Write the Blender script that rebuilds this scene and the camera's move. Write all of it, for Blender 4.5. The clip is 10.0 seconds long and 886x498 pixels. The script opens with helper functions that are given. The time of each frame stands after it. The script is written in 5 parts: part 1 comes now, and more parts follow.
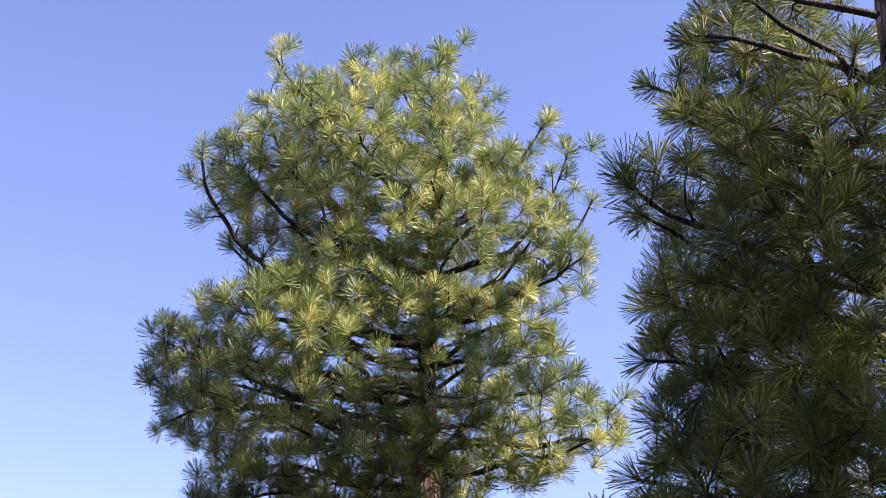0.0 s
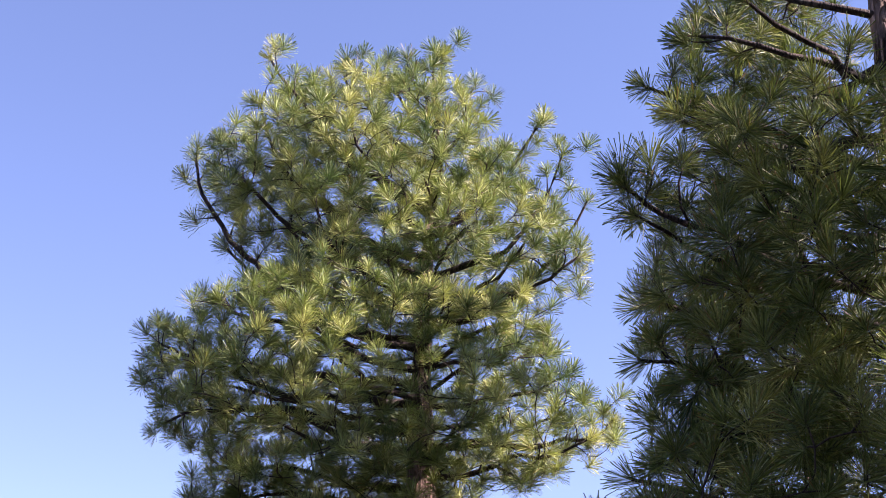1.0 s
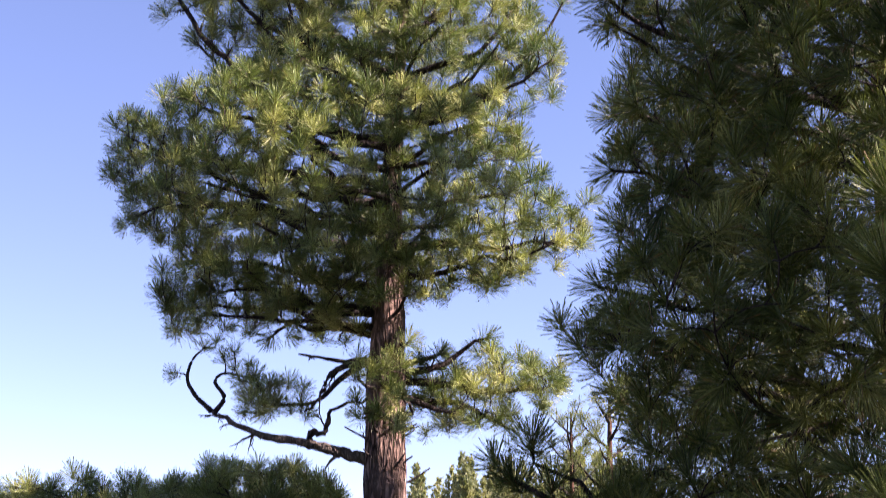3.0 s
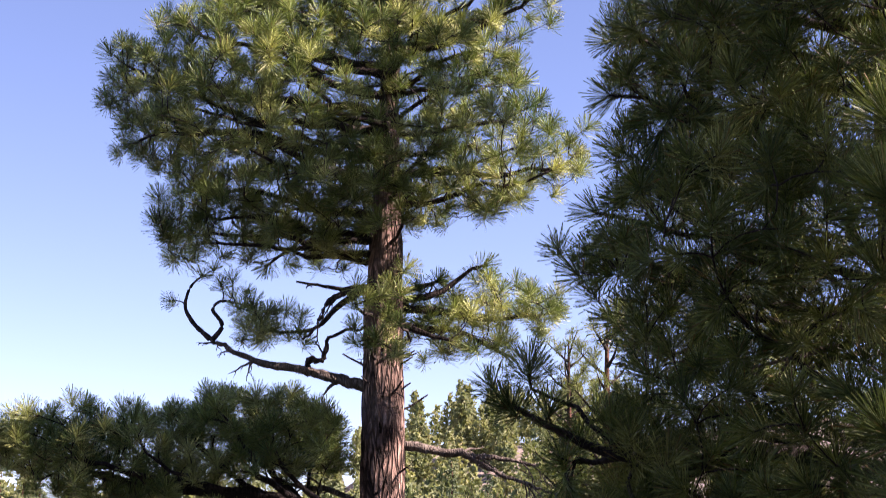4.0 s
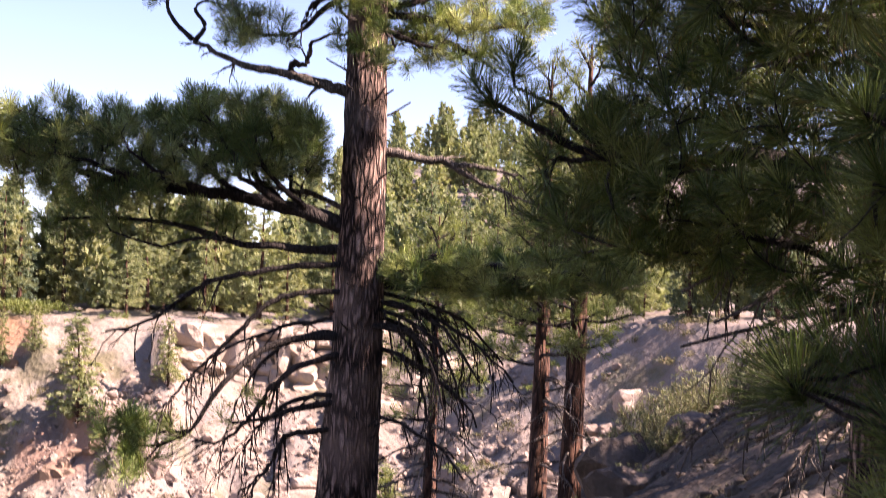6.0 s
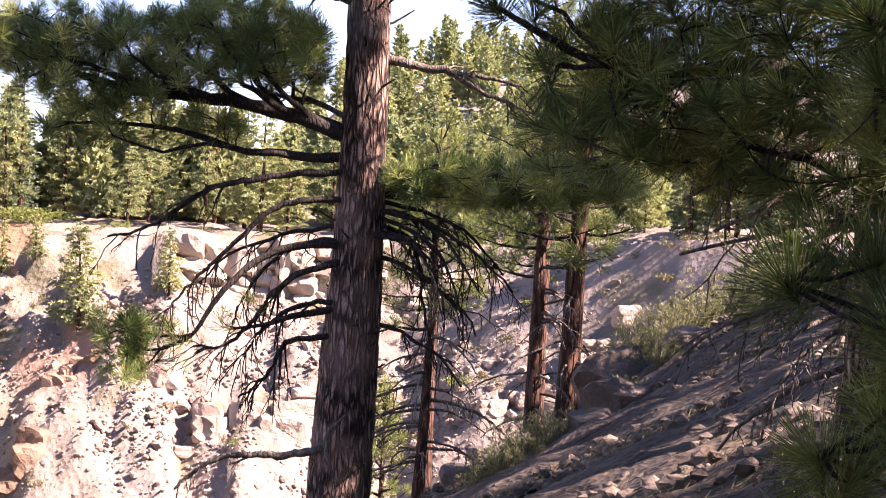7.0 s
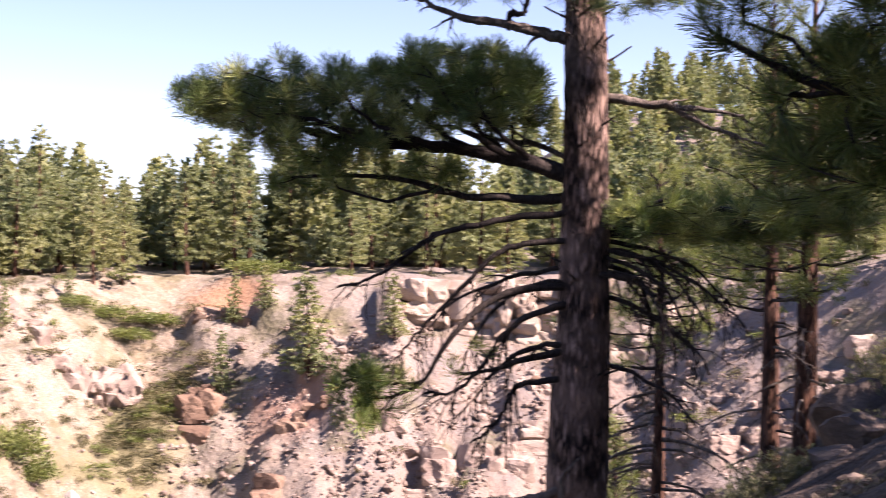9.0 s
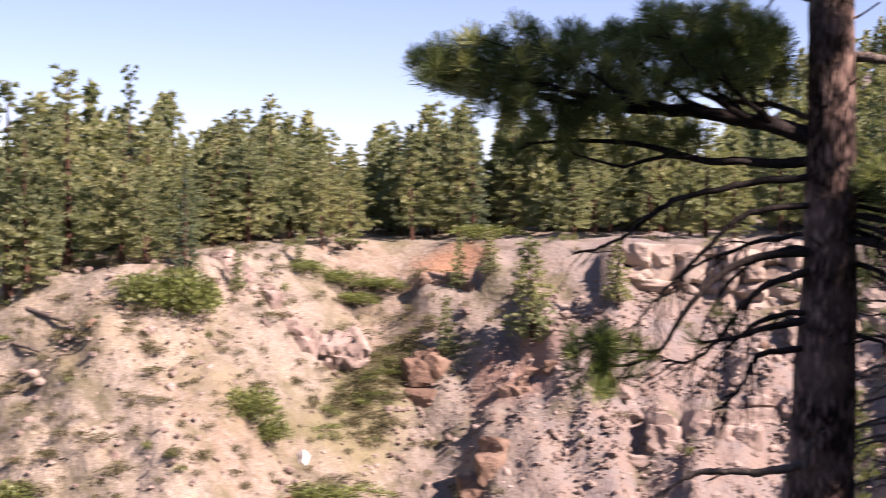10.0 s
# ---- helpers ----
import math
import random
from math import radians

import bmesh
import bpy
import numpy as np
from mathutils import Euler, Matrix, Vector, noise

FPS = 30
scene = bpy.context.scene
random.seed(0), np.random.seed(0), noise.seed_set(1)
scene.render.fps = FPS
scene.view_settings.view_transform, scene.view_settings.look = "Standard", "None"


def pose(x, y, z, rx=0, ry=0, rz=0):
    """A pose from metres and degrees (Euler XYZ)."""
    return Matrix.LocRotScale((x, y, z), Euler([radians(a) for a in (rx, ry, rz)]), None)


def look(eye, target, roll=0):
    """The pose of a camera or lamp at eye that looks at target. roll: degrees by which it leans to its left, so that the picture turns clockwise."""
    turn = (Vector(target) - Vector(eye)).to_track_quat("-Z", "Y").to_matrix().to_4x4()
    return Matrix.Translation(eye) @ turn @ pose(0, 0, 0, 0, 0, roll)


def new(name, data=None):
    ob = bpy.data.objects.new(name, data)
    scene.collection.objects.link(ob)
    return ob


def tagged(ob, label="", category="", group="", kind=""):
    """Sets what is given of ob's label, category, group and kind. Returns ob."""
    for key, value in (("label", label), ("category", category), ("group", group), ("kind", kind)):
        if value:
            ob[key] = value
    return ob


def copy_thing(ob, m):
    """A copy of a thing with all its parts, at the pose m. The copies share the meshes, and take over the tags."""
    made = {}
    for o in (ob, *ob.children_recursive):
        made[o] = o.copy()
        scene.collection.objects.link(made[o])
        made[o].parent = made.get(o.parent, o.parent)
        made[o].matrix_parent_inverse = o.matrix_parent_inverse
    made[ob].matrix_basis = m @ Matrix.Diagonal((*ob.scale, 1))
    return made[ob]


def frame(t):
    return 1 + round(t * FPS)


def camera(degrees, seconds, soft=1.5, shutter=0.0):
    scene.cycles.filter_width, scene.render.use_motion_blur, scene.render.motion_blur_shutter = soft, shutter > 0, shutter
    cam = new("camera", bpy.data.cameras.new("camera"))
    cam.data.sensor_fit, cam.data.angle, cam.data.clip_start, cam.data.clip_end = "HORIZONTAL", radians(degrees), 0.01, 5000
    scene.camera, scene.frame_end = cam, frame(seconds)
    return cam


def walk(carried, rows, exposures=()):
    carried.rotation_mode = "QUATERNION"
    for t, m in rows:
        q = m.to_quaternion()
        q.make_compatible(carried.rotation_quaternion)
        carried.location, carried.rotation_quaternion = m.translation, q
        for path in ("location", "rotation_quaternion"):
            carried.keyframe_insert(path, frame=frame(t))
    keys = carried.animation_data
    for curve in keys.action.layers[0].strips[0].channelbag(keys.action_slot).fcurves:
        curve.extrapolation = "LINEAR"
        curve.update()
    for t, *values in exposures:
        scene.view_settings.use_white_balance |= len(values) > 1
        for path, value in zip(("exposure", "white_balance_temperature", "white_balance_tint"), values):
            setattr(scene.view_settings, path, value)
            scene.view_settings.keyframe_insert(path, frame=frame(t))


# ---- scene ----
import functools

# ---------------- camera ----------------
cam = camera(34.0, 10.0, soft=0.7, shutter=0.5)
ROWS = [
    (0.0, 0.000, 0.000, 1.600, 0.00, 24.00, 0.00),
    (0.5, 0.003, 0.011, 1.601, 0.13, 23.84, 0.31),
    (1.0, 0.006, 0.008, 1.605, -0.10, 24.02, 0.23),
    (1.5, 0.003, 0.008, 1.605, 0.18, 23.92, 0.06),
    (2.0, -0.008, 0.000, 1.595, -0.38, 22.54, -0.40),
    (2.5, 0.002, -0.033, 1.635, -1.07, 18.83, -0.51),
    (3.0, -0.012, -0.024, 1.654, -1.68, 15.94, -0.55),
    (3.2, -0.019, -0.021, 1.660, -1.69, 14.99, -0.49),
    (4.3, -0.002, 0.011, 1.623, -1.72, 11.79, -0.45),
    (4.5, -0.003, 0.001, 1.603, -1.64, 10.34, -0.55),
    (5.0, -0.002, 0.019, 1.564, -1.57, 7.14, -0.87),
    (5.5, 0.000, -0.001, 1.531, -2.01, 5.40, -1.31),
    (6.0, -0.008, 0.000, 1.503, -2.65, 2.22, -2.03),
    (6.2, -0.011, -0.003, 1.495, -2.60, 1.19, -2.39),
    (7.3, -0.008, -0.041, 1.447, -2.61, -1.50, -2.82),
    (7.5, -0.008, -0.028, 1.445, -2.67, -1.58, -2.56),
    (8.0, -0.012, 0.002, 1.459, -1.54, -0.65, -1.77),
    (8.5, -0.037, 0.024, 1.483, 2.08, -0.03, -0.60),
    (9.0, -0.069, 0.058, 1.482, 6.02, 0.13, -0.36),
    (9.5, -0.134, 0.087, 1.483, 9.96, -0.92, -0.21),
    (10.0, -0.224, 0.142, 1.499, 14.75, -1.30, -0.05),
]
TINT = 40
EXPOSURES = [(t, e, k, TINT) for t, e, k in [(0.0, 2.28, 6330), (2.5, 2.2, 6400), (4.5, 2.0, 6550), (5.5, 2.07, 6680), (6.2, 2.36, 6700), (7.5, 2.62, 6700), (8.2, 2.5, 6620), (9.0, 1.98, 6480), (10.0, 1.48, 6450)]]
walk(cam, [(t, pose(x, y, z, 90 + pitch, roll, yaw)) for t, x, y, z, yaw, pitch, roll in ROWS], EXPOSURES)

# ---------------- sky and sun ----------------
SUN_AZ, SUN_EL = radians(108), radians(42)
world = bpy.data.worlds.new("sky")
scene.world = world
world.use_nodes = True
wn = world.node_tree
sky = wn.nodes.new("ShaderNodeTexSky")
sky.sky_type = "NISHITA"
sky.sun_disc = False
sky.sun_elevation, sky.sun_rotation = SUN_EL, SUN_AZ
sky.altitude, sky.air_density, sky.dust_density, sky.ozone_density = 1800, 1.0, 0.15, 1.5
wn.links.new(sky.outputs[0], wn.nodes["Background"].inputs[0])
wn.nodes["Background"].inputs[1].default_value = 0.06
sun = new("sun", bpy.data.lights.new("sun", "SUN"))
sun.data.energy, sun.data.angle, sun.data.color = 5.0, radians(0.53), (1.0, 0.91, 0.76)
toward = Vector((math.sin(SUN_AZ) * math.cos(SUN_EL), math.cos(SUN_AZ) * math.cos(SUN_EL), math.sin(SUN_EL)))
sun.matrix_world = look(toward * 50, (0, 0, 0))


# ---------------- materials ----------------
def material(name):
    m = bpy.data.materials.new(name)
    m.use_nodes = True
    nt = m.node_tree
    nt.nodes.clear()
    out = nt.nodes.new("ShaderNodeOutputMaterial")
    return m, nt, out


def node(nt, kind, **inputs):
    n = nt.nodes.new(kind)
    for key, value in inputs.items():
        k = key.replace("_", " ")
        if isinstance(value, bpy.types.NodeSocket):
            nt.links.new(value, n.inputs[k])
        else:
            n.inputs[k].default_value = value
    return n


def ramp(nt, fac, *stops):
    r = nt.nodes.new("ShaderNodeValToRGB")
    nt.links.new(fac, r.inputs[0])
    e = r.color_ramp.elements
    while len(e) < len(stops):
        e.new(0.5)
    for el, (p, c) in zip(e, stops):
        el.position, el.color = p, (*c, 1)
    return r.outputs[0]


def mix(nt, fac, a, b, blend="MIX"):
    n = nt.nodes.new("ShaderNodeMix")
    n.data_type, n.blend_type = "RGBA", blend
    for sock, v in ((n.inputs[0], fac), (n.inputs[6], a), (n.inputs[7], b)):
        if isinstance(v, bpy.types.NodeSocket):
            nt.links.new(v, sock)
        elif isinstance(v, tuple):
            sock.default_value = (*v, 1)
        else:
            sock.default_value = v
    return n.outputs[2]


def position(nt):
    return nt.nodes.new("ShaderNodeNewGeometry").outputs["Position"]


def foliage(name, dark, mid, light, old, scale=2.2, through_light=0.35, rough=0.45, gloss=0.5, vary=0.32):
    """Leaves or needles: three greens by the piece and by the clump, a few old brown ones, light shining through."""
    m, nt, out = material(name)
    geo = nt.nodes.new("ShaderNodeNewGeometry")
    clump = node(nt, "ShaderNodeTexNoise", Vector=geo.outputs["Position"], Scale=scale, Detail=2.0)
    base = ramp(nt, clump.outputs["Fac"], (0.32, dark), (0.5, mid), (0.68, light))
    own = ramp(nt, geo.outputs["Random Per Island"], (0.0, (1 - 1.2 * vary,) * 3), (0.9, (1 + 0.8 * vary,) * 3))
    col = mix(nt, 1.0, base, own, "MULTIPLY")
    aged = ramp(nt, geo.outputs["Random Per Island"], (0.94, (0, 0, 0)), (0.96, (1, 1, 1)))
    col = mix(nt, aged, col, old)
    b = node(nt, "ShaderNodeBsdfPrincipled", Base_Color=col, Roughness=rough, Specular_IOR_Level=gloss)
    tr = node(nt, "ShaderNodeBsdfTranslucent", Color=mix(nt, 1.0, col, (1.3, 1.35, 0.8), "MULTIPLY"))
    mx = nt.nodes.new("ShaderNodeMixShader")
    mx.inputs[0].default_value = through_light
    nt.links.new(b.outputs[0], mx.inputs[1])
    nt.links.new(tr.outputs[0], mx.inputs[2])
    nt.links.new(mx.outputs[0], out.inputs[0])
    return m


def bark(name, furrow, plate, flake, scale=9.0, bump=0.6):
    """Bark in upright plates: dark branching cracks, flaking scales, worn pale faces."""
    m, nt, out = material(name)
    p = nt.nodes.new("ShaderNodeMapping")
    nt.links.new(position(nt), p.inputs[0])
    p.inputs["Scale"].default_value = (1, 1, 0.2)
    bend = node(nt, "ShaderNodeTexNoise", Vector=p.outputs[0], Scale=scale * 0.9, Detail=4.0)
    warped = mix(nt, 0.09, p.outputs[0], bend.outputs["Color"], "ADD")
    v = node(nt, "ShaderNodeTexVoronoi", Vector=warped, Scale=scale * 1.25)
    v.feature = "DISTANCE_TO_EDGE"
    cell = node(nt, "ShaderNodeTexVoronoi", Vector=warped, Scale=scale * 1.25)
    small = node(nt, "ShaderNodeTexVoronoi", Vector=warped, Scale=scale * 3.6)
    small.feature = "DISTANCE_TO_EDGE"
    fine = node(nt, "ShaderNodeTexNoise", Vector=warped, Scale=scale * 7, Detail=7.0, Roughness=0.65)
    wide = node(nt, "ShaderNodeTexNoise", Vector=position(nt), Scale=2.3, Detail=3.0)
    c = ramp(nt, v.outputs["Distance"], (0.0, furrow), (0.055, furrow), (0.13, plate), (0.4, flake))
    c = mix(nt, ramp(nt, cell.outputs["Color"], (0.25, (0, 0, 0)), (0.8, (0.6, 0.6, 0.6))), c, mix(nt, 0.5, plate, c))
    c = mix(nt, ramp(nt, small.outputs["Distance"], (0.0, (0.75, 0.75, 0.75)), (0.09, (0, 0, 0))), c, furrow)
    c = mix(nt, ramp(nt, fine.outputs["Fac"], (0.48, (0, 0, 0)), (0.72, (0.6, 0.6, 0.6))), c, furrow)
    c = mix(nt, ramp(nt, wide.outputs["Fac"], (0.45, (0, 0, 0)), (0.7, (0.4, 0.4, 0.4))), c, flake)
    b = node(nt, "ShaderNodeBsdfPrincipled", Base_Color=c, Roughness=0.85, Specular_IOR_Level=0.25)
    h = mix(nt, 0.3, ramp(nt, v.outputs["Distance"], (0.0, (0, 0, 0)), (0.2, (1, 1, 1))), mix(nt, 0.5, small.outputs["Distance"], fine.outputs["Fac"]))
    bp = node(nt, "ShaderNodeBump", Strength=bump, Distance=0.035, Height=h)
    nt.links.new(bp.outputs[0], b.inputs["Normal"])
    nt.links.new(b.outputs[0], out.inputs[0])
    return m


def stone(name, a, b_, c_, scale=1.5, joint=0.0):
    """Weathered volcanic rock: two tones and stains, grain relief."""
    m, nt, out = material(name)
    geo = nt.nodes.new("ShaderNodeNewGeometry")
    pos = geo.outputs["Position"]
    big = node(nt, "ShaderNodeTexNoise", Vector=pos, Scale=scale * 0.4, Detail=5.0)
    small = node(nt, "ShaderNodeTexNoise", Vector=pos, Scale=scale * 7, Detail=7.0)
    col = ramp(nt, big.outputs["Fac"], (0.35, a), (0.5, b_), (0.66, c_))
    col = mix(nt, ramp(nt, small.outputs["Fac"], (0.45, (0, 0, 0)), (0.75, (0.6, 0.6, 0.6))), col, a)
    own = ramp(nt, geo.outputs["Random Per Island"], (0.0, (0.7, 0.68, 0.66)), (1.0, (1.2, 1.17, 1.15)))
    col = mix(nt, 1.0, col, own, "MULTIPLY")
    b = node(nt, "ShaderNodeBsdfPrincipled", Base_Color=col, Roughness=0.9)
    bp = node(nt, "ShaderNodeBump", Strength=0.45, Distance=0.2 / scale, Height=small.outputs["Fac"])
    nt.links.new(bp.outputs[0], b.inputs["Normal"])
    nt.links.new(b.outputs[0], out.inputs[0])
    return m


def soil(name):
    """Pale pink gravelly soil with ochre and grey patches, pebbles, dry grass tint; browner needle litter near the eye."""
    m, nt, out = material(name)
    pos = position(nt)
    big = node(nt, "ShaderNodeTexNoise", Vector=pos, Scale=0.07, Detail=4.0)
    med = node(nt, "ShaderNodeTexNoise", Vector=pos, Scale=0.5, Detail=6.0)
    peb = node(nt, "ShaderNodeTexVoronoi", Vector=pos, Scale=2.2)
    fine = node(nt, "ShaderNodeTexNoise", Vector=pos, Scale=9.0, Detail=5.0)
    col = ramp(nt, big.outputs["Fac"], (0.36, (0.245, 0.19, 0.125)), (0.46, (0.32, 0.266, 0.182)), (0.56, (0.24, 0.208, 0.15)), (0.66, (0.335, 0.282, 0.185)))
    col = mix(nt, ramp(nt, med.outputs["Fac"], (0.5, (0, 0, 0)), (0.66, (0.7, 0.7, 0.7))), col, (0.0781, 0.0708, 0.0367))
    col = mix(nt, ramp(nt, peb.outputs["Color"], (0.3, (0, 0, 0)), (0.9, (0.55, 0.55, 0.55))), col, (0.36, 0.315, 0.25))
    col = mix(nt, ramp(nt, fine.outputs["Fac"], (0.42, (0.55, 0.55, 0.55)), (0.6, (0, 0, 0))), col, (0.0688, 0.0505, 0.0413))
    sep = nt.nodes.new("ShaderNodeSeparateXYZ")
    nt.links.new(pos, sep.inputs[0])
    side = nt.nodes.new("ShaderNodeMapRange")
    nt.links.new(sep.outputs["X"], side.inputs[0])
    for k, val in ((1, -36.0), (2, -14.0), (3, 0.0), (4, 0.85)):
        side.inputs[k].default_value = val
    col = mix(nt, side.outputs[0], col, mix(nt, ramp(nt, med.outputs["Fac"], (0.4, (0, 0, 0)), (0.62, (1, 1, 1))), (0.158, 0.136, 0.123), (0.2, 0.152, 0.122)))
    brush = node(nt, "ShaderNodeTexNoise", Vector=pos, Scale=0.16, Detail=7.0, Roughness=0.65)
    col = mix(nt, ramp(nt, brush.outputs["Fac"], (0.52, (0, 0, 0)), (0.64, (0.75, 0.75, 0.75))), col, (0.0964, 0.0869, 0.0367))
    # a bare rusty bank and a brush-grown fold
    for az, r, z, size, tint in ((-14.5, 121.5, -2.2, 4.6, (0.33, 0.17, 0.085)), (-12.2, 106.0, -9.0, 5.0, (0.26, 0.15, 0.1)), (-17.5, 109.0, -11.0, 5.5, (0.125, 0.118, 0.045)), (-18.6, 104.0, -13.5, 5.5, (0.15, 0.135, 0.06)),
                                 (-28.5, 104.0, -9.0, 6.0, (0.2, 0.165, 0.09)), (-24.0, 100.0, -12.0, 5.0, (0.19, 0.16, 0.085))):
        away = nt.nodes.new("ShaderNodeVectorMath")
        away.operation = "DISTANCE"
        ragged = nt.nodes.new("ShaderNodeVectorMath")
        ragged.operation = "MULTIPLY_ADD"
        nt.links.new(med.outputs["Color"], ragged.inputs[0])
        ragged.inputs[1].default_value = (5, 5, 5)
        nt.links.new(pos, ragged.inputs[2])
        nt.links.new(ragged.outputs[0], away.inputs[0])
        away.inputs[1].default_value = (r * math.sin(radians(az)) + 2.5, r * math.cos(radians(az)) + 2.5, z + 2.5)
        near_by = nt.nodes.new("ShaderNodeMapRange")
        nt.links.new(away.outputs["Value"], near_by.inputs[0])
        for k, val in ((1, size * 0.45), (2, size), (3, 0.75), (4, 0.0)):
            near_by.inputs[k].default_value = val
        col = mix(nt, near_by.outputs[0], col, tint)
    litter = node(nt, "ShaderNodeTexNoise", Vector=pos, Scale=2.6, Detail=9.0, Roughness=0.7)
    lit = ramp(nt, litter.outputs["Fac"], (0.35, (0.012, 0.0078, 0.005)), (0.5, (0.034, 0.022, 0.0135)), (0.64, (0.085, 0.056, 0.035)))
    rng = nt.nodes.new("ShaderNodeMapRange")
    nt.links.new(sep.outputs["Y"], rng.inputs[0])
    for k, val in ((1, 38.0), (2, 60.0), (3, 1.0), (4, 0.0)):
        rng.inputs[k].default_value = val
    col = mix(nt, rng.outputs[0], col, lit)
    clod = node(nt, "ShaderNodeTexVoronoi", Vector=pos, Scale=14.0)
    b = node(nt, "ShaderNodeBsdfPrincipled", Base_Color=col, Roughness=0.95)
    hgt = mix(nt, 0.5, med.outputs["Fac"], peb.outputs["Distance"])
    bp = node(nt, "ShaderNodeBump", Strength=0.8, Distance=0.25, Height=hgt)
    b2 = node(nt, "ShaderNodeBump", Strength=0.9, Distance=0.06, Height=mix(nt, 0.5, clod.outputs["Distance"], litter.outputs["Fac"]), Normal=bp.outputs[0])
    nt.links.new(b2.outputs[0], b.inputs["Normal"])
    nt.links.new(b.outputs[0], out.inputs[0])
    return m


M_NEEDLE = foliage("pine_needles", (0.052, 0.096, 0.03), (0.165, 0.22, 0.062), (0.38, 0.41, 0.145), (0.149, 0.109, 0.0397), 1.8, 0.22, 0.5, 0.3, 0.5)
# darker copy of the pine needles: the near pines' shade put into the colour
M_NEEDLE_SHADE = foliage("pine_needles_shaded", (0.045, 0.075, 0.024), (0.105, 0.142, 0.038), (0.22, 0.245, 0.075), (0.153, 0.102, 0.0408), 2.2, 0.25, 0.5, 0.25, 0.5)
M_NEEDLE_MID = foliage("young_pine_needles", (0.0785, 0.109, 0.0302), (0.127, 0.157, 0.0422), (0.181, 0.205, 0.0604), (0.12, 0.0968, 0.0362), 0.9, 0.4, 0.45)
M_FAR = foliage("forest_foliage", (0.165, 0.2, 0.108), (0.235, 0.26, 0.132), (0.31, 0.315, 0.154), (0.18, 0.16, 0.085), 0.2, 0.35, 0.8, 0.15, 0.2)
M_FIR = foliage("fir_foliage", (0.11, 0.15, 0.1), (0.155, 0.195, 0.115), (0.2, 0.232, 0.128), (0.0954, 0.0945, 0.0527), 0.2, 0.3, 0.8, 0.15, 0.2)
M_SHRUB = foliage("green_shrub_leaves", (0.095, 0.125, 0.033), (0.14, 0.17, 0.044), (0.19, 0.213, 0.062), (0.107, 0.0888, 0.0342), 0.8, 0.3, 0.5)
M_DRY = foliage("dry_shrub_leaves", (0.085, 0.08, 0.034), (0.115, 0.105, 0.045), (0.15, 0.132, 0.06), (0.133, 0.0968, 0.0459), 0.8, 0.2, 0.7)
M_SAGE = foliage("sagebrush_leaves", (0.101, 0.116, 0.0615), (0.151, 0.162, 0.0831), (0.209, 0.209, 0.109), (0.217, 0.18, 0.0944), 2.0, 0.25, 0.7)
M_BARK = bark("pine_bark", (0.0127, 0.0084, 0.0063), (0.09, 0.054, 0.04), (0.45, 0.31, 0.242), 17.0, 1.0)
M_BARK_RED = bark("red_pine_bark", (0.0179, 0.0095, 0.0065), (0.0833, 0.0387, 0.0238), (0.155, 0.0803, 0.0506), 8.0, 0.8)
M_TWIG = bark("branch_bark", (0.012, 0.0096, 0.0078), (0.036, 0.027, 0.0216), (0.072, 0.057, 0.048), 22.0, 0.5)
M_DEAD = bark("dead_wood", (0.0595, 0.0476, 0.0382), (0.14, 0.115, 0.0918), (0.23, 0.194, 0.16), 20.0, 0.5)
M_ROCK = stone("pink_tuff", (0.15, 0.112, 0.088), (0.255, 0.203, 0.163), (0.335, 0.28, 0.23), 1.2)
M_ROCK_PALE = stone("pale_tuff", (0.174, 0.136, 0.102), (0.271, 0.222, 0.174), (0.33, 0.281, 0.222), 1.0)
M_ROCK_WHITE = stone("bleached_rock", (0.42, 0.4, 0.37), (0.62, 0.6, 0.56), (0.74, 0.72, 0.68), 1.0)
M_ROCK_RED = stone("rusty_rock", (0.0897, 0.0559, 0.0358), (0.157, 0.101, 0.0652), (0.206, 0.146, 0.101), 1.0)
M_ROCK_GREY = stone("brown_grey_rock", (0.045, 0.034, 0.026), (0.09, 0.069, 0.053), (0.19, 0.15, 0.118), 2.5)
M_SOIL = soil("gravel_soil")


# ---------------- mesh tools ----------------
class Geo:
    """Gathers vertices and faces for one mesh."""

    def __init__(self):
        self.v, self.f, self.n = [], [], 0

    def add(self, v, f):
        self.v.append(np.asarray(v, float).reshape(-1, 3))
        f = np.asarray(f, int)
        self.f.append(f + self.n)
        self.n += len(self.v[-1])

    def mesh(self, name, mat, smooth=False):
        me = bpy.data.meshes.new(name)
        v = np.concatenate(self.v) if self.v else np.zeros((0, 3))
        me.vertices.add(len(v))
        me.vertices.foreach_set("co", v.ravel())
        loops = np.concatenate([f.ravel() for f in self.f])
        sizes = np.concatenate([np.full(len(f), f.shape[1]) for f in self.f])
        starts = np.concatenate([[0], np.cumsum(sizes)[:-1]])
        me.loops.add(len(loops))
        me.loops.foreach_set("vertex_index", loops)
        me.polygons.add(len(sizes))
        me.polygons.foreach_set("loop_start", starts)
        me.polygons.foreach_set("loop_total", sizes)
        me.polygons.foreach_set("use_smooth", np.full(len(sizes), smooth))
        me.update(calc_edges=True)
        me.validate()
        me.materials.append(mat)
        return me


def thing(name, where, label, category, group="", kind=""):
    ob = new(name)
    ob.location = where
    ob.empty_display_size = 0.2
    return tagged(ob, label, category, group, kind)


def part(name, geo, mat, parent=None, label="", smooth=False):
    """One mesh object from a Geo or a mesh, in the coordinates of its parent."""
    me = geo.mesh(name, mat, smooth) if isinstance(geo, Geo) else geo
    ob = new(name, me)
    ob.parent = parent
    return tagged(ob, label)


